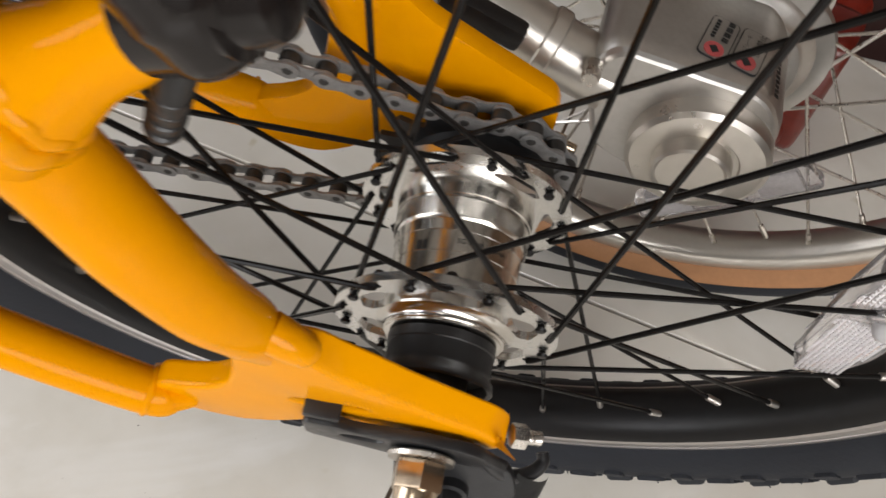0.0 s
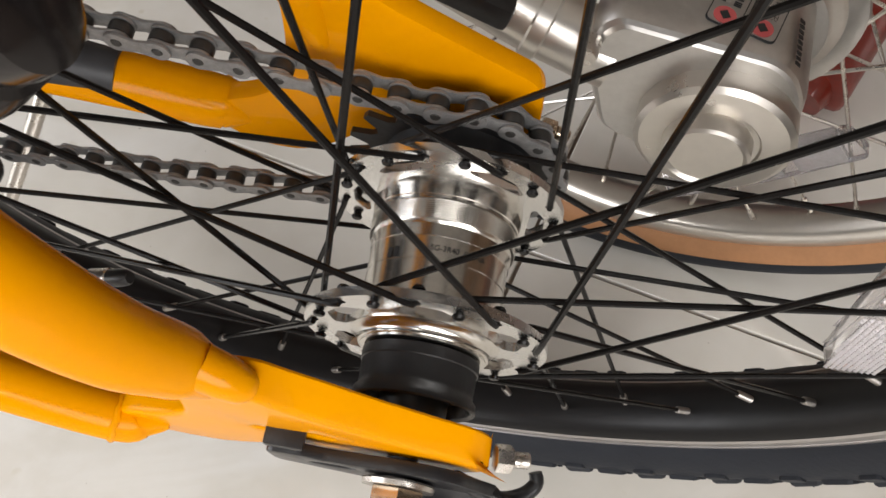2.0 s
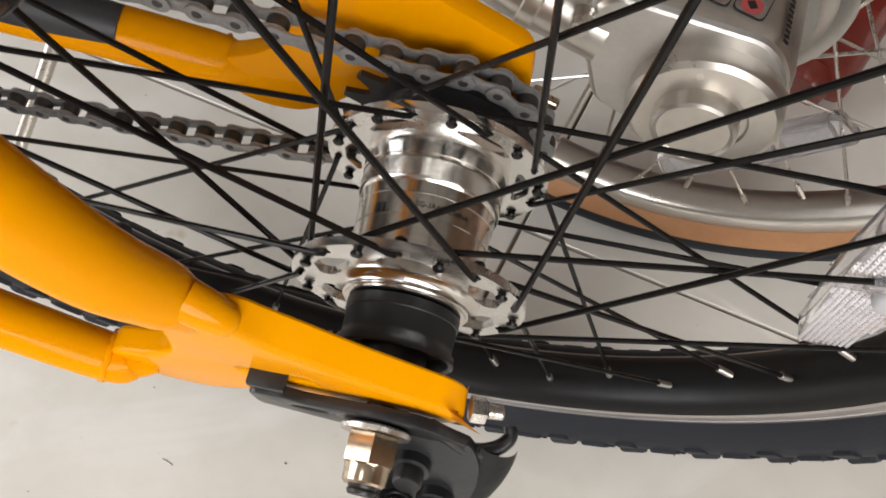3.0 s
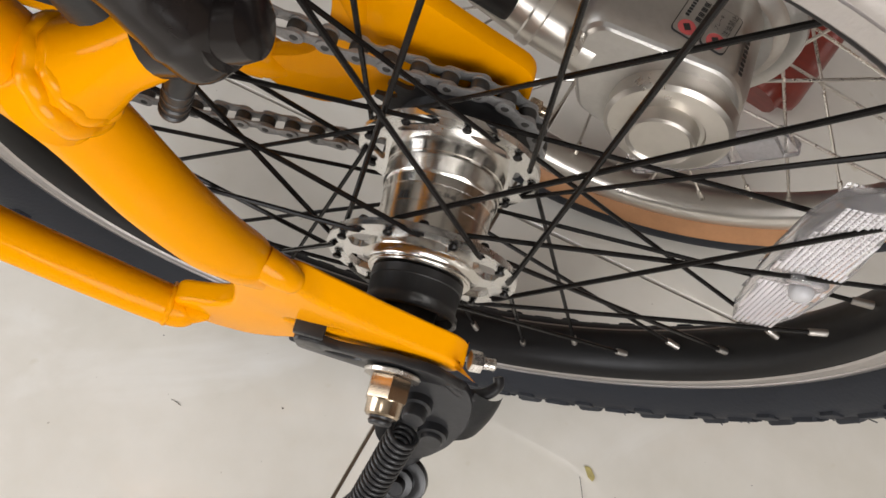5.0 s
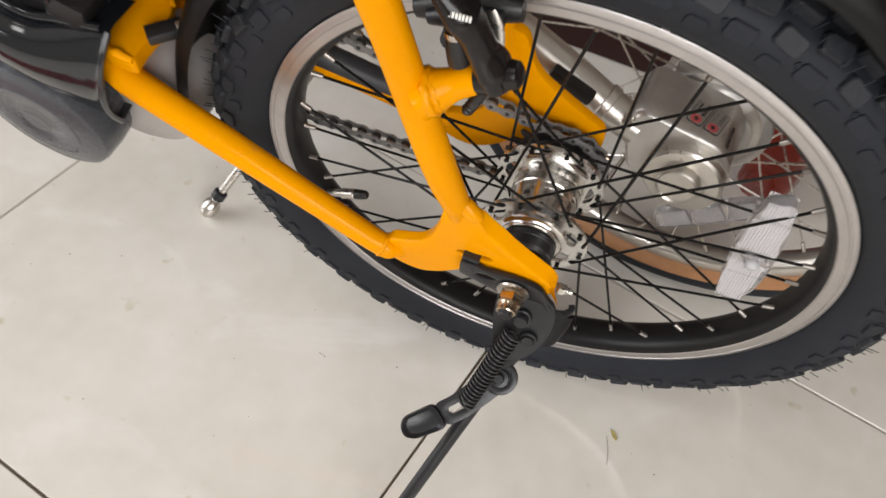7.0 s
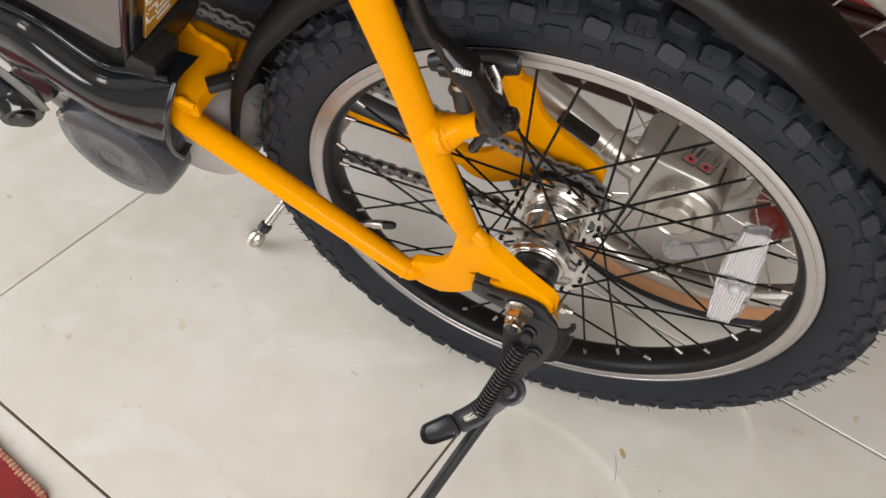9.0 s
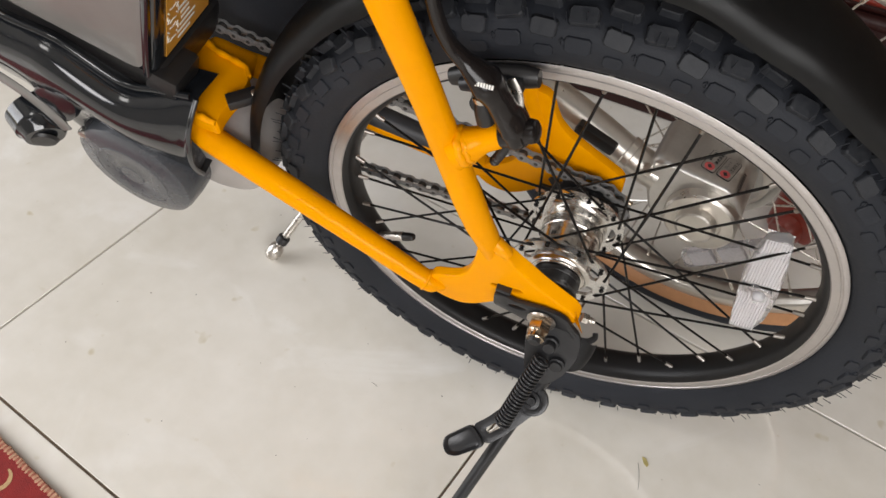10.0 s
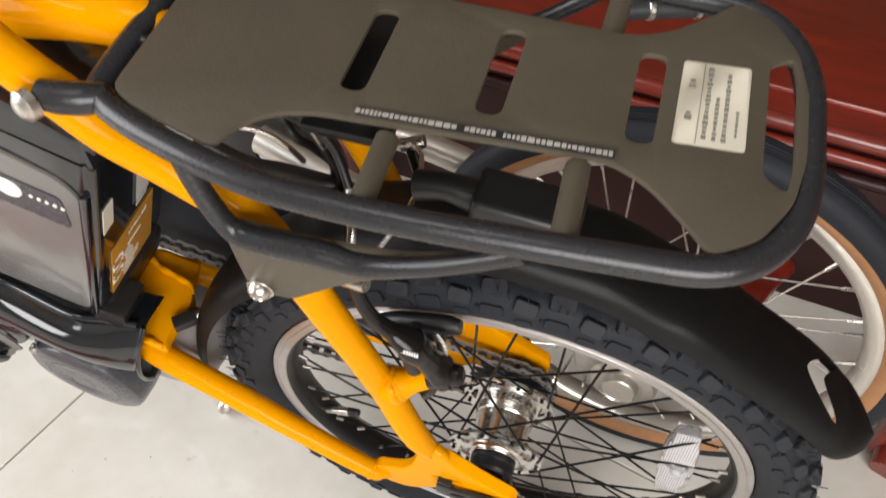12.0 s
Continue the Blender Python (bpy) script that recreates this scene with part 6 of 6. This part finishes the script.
def floor_dirt():
    """Crumbs, a shred of leaf and a few bristles lying on the tiles."""
    bm = bmesh.new()
    rng = random.Random(9)
    for x, y, r in CRUMBS:
        b2 = bmesh.new()
        bmesh.ops.create_icosphere(b2, subdivisions=1, radius=0.5 * r, matrix=Matrix.Translation((x, y, 0.25 * r + 0.0001)) @ pose(0, 0, 0, 0, 0, rng.uniform(0, 180)) @ Matrix.Diagonal((1.3, 0.8, 0.45, 1)))
        merge(bm, b2)
    for a, b in BRISTLES:
        mid = ((a[0] + b[0]) / 2 + 0.001, (a[1] + b[1]) / 2, 0.0008)
        sweep(bm, spline([(*a, 0.0004), mid, (*b, 0.0004)], 4), 0.00018, 4)
    leaf = part("leaf_shred", plate(round_corners([(-0.0030, -0.0055), (0.0010, -0.0040), (0.0028, 0.0030), (0.0004, 0.0060), (-0.0022, 0.0020)], 0.0012, 3), -0.0003, 0.0003, m=Matrix.Translation((0.1340, -0.0195, 0.0006)) @ pose(0, 0, 0, 90, 0, 20)), LEAF)
    tagged(leaf, "small dry yellowish leaf shred on the tiles", "leaf")
    dirt = part("floor_dirt", bm, DIRT)
    tagged(dirt, "dark crumbs and bristles scattered on the tiles", "dirt", kind="stuff")


floor_dirt()


# ---- floor tiles, each laid on the screed ----
def tiles():
    side, gap = 0.500, 0.0028
    base = block(side - gap, side - gap, 0.010, None, 0.0006, segs=1)
    floor = bpy.data.objects["floor"]
    first = None
    edges = ((-3.1, 0, -1, 0), (2.9, 0, 1, 0), (0, -2.5, 0, -1), (0, 3.2, 0, 1))
    for i in range(-11, 12):
        for j in range(-11, 12):
            m = GRID @ Matrix.Translation((-0.012 + side * (i + 0.5), -0.322 + side * (j + 0.5), -0.0048))
            corners = [m @ Vector((a, b, 0)) for a in (-0.25, 0.25) for b in (-0.25, 0.25)]
            inside = [-3.1 < c.x < 2.9 and -2.5 < c.y < 3.2 for c in corners]
            if not any(inside):
                continue
            if not all(inside):
                # a tile cut to meet the wall
                bm = block(side - gap, side - gap, 0.010, m)
                for x, y, nx, ny in edges:
                    geom = bm.verts[:] + bm.edges[:] + bm.faces[:]
                    cut = bmesh.ops.bisect_plane(bm, geom=geom, plane_co=(x, y, 0), plane_no=(nx, ny, 0), clear_outer=True)
                    rim = [e for e in cut["geom_cut"] if isinstance(e, bmesh.types.BMEdge)]
                    if rim:
                        bmesh.ops.holes_fill(bm, edges=rim)
                part("tile", bm, TILE, floor)
            elif first is None:
                first = part("tile", base, TILE, floor)
                first.matrix_basis = m
            else:
                again(first, m, floor)


tiles()
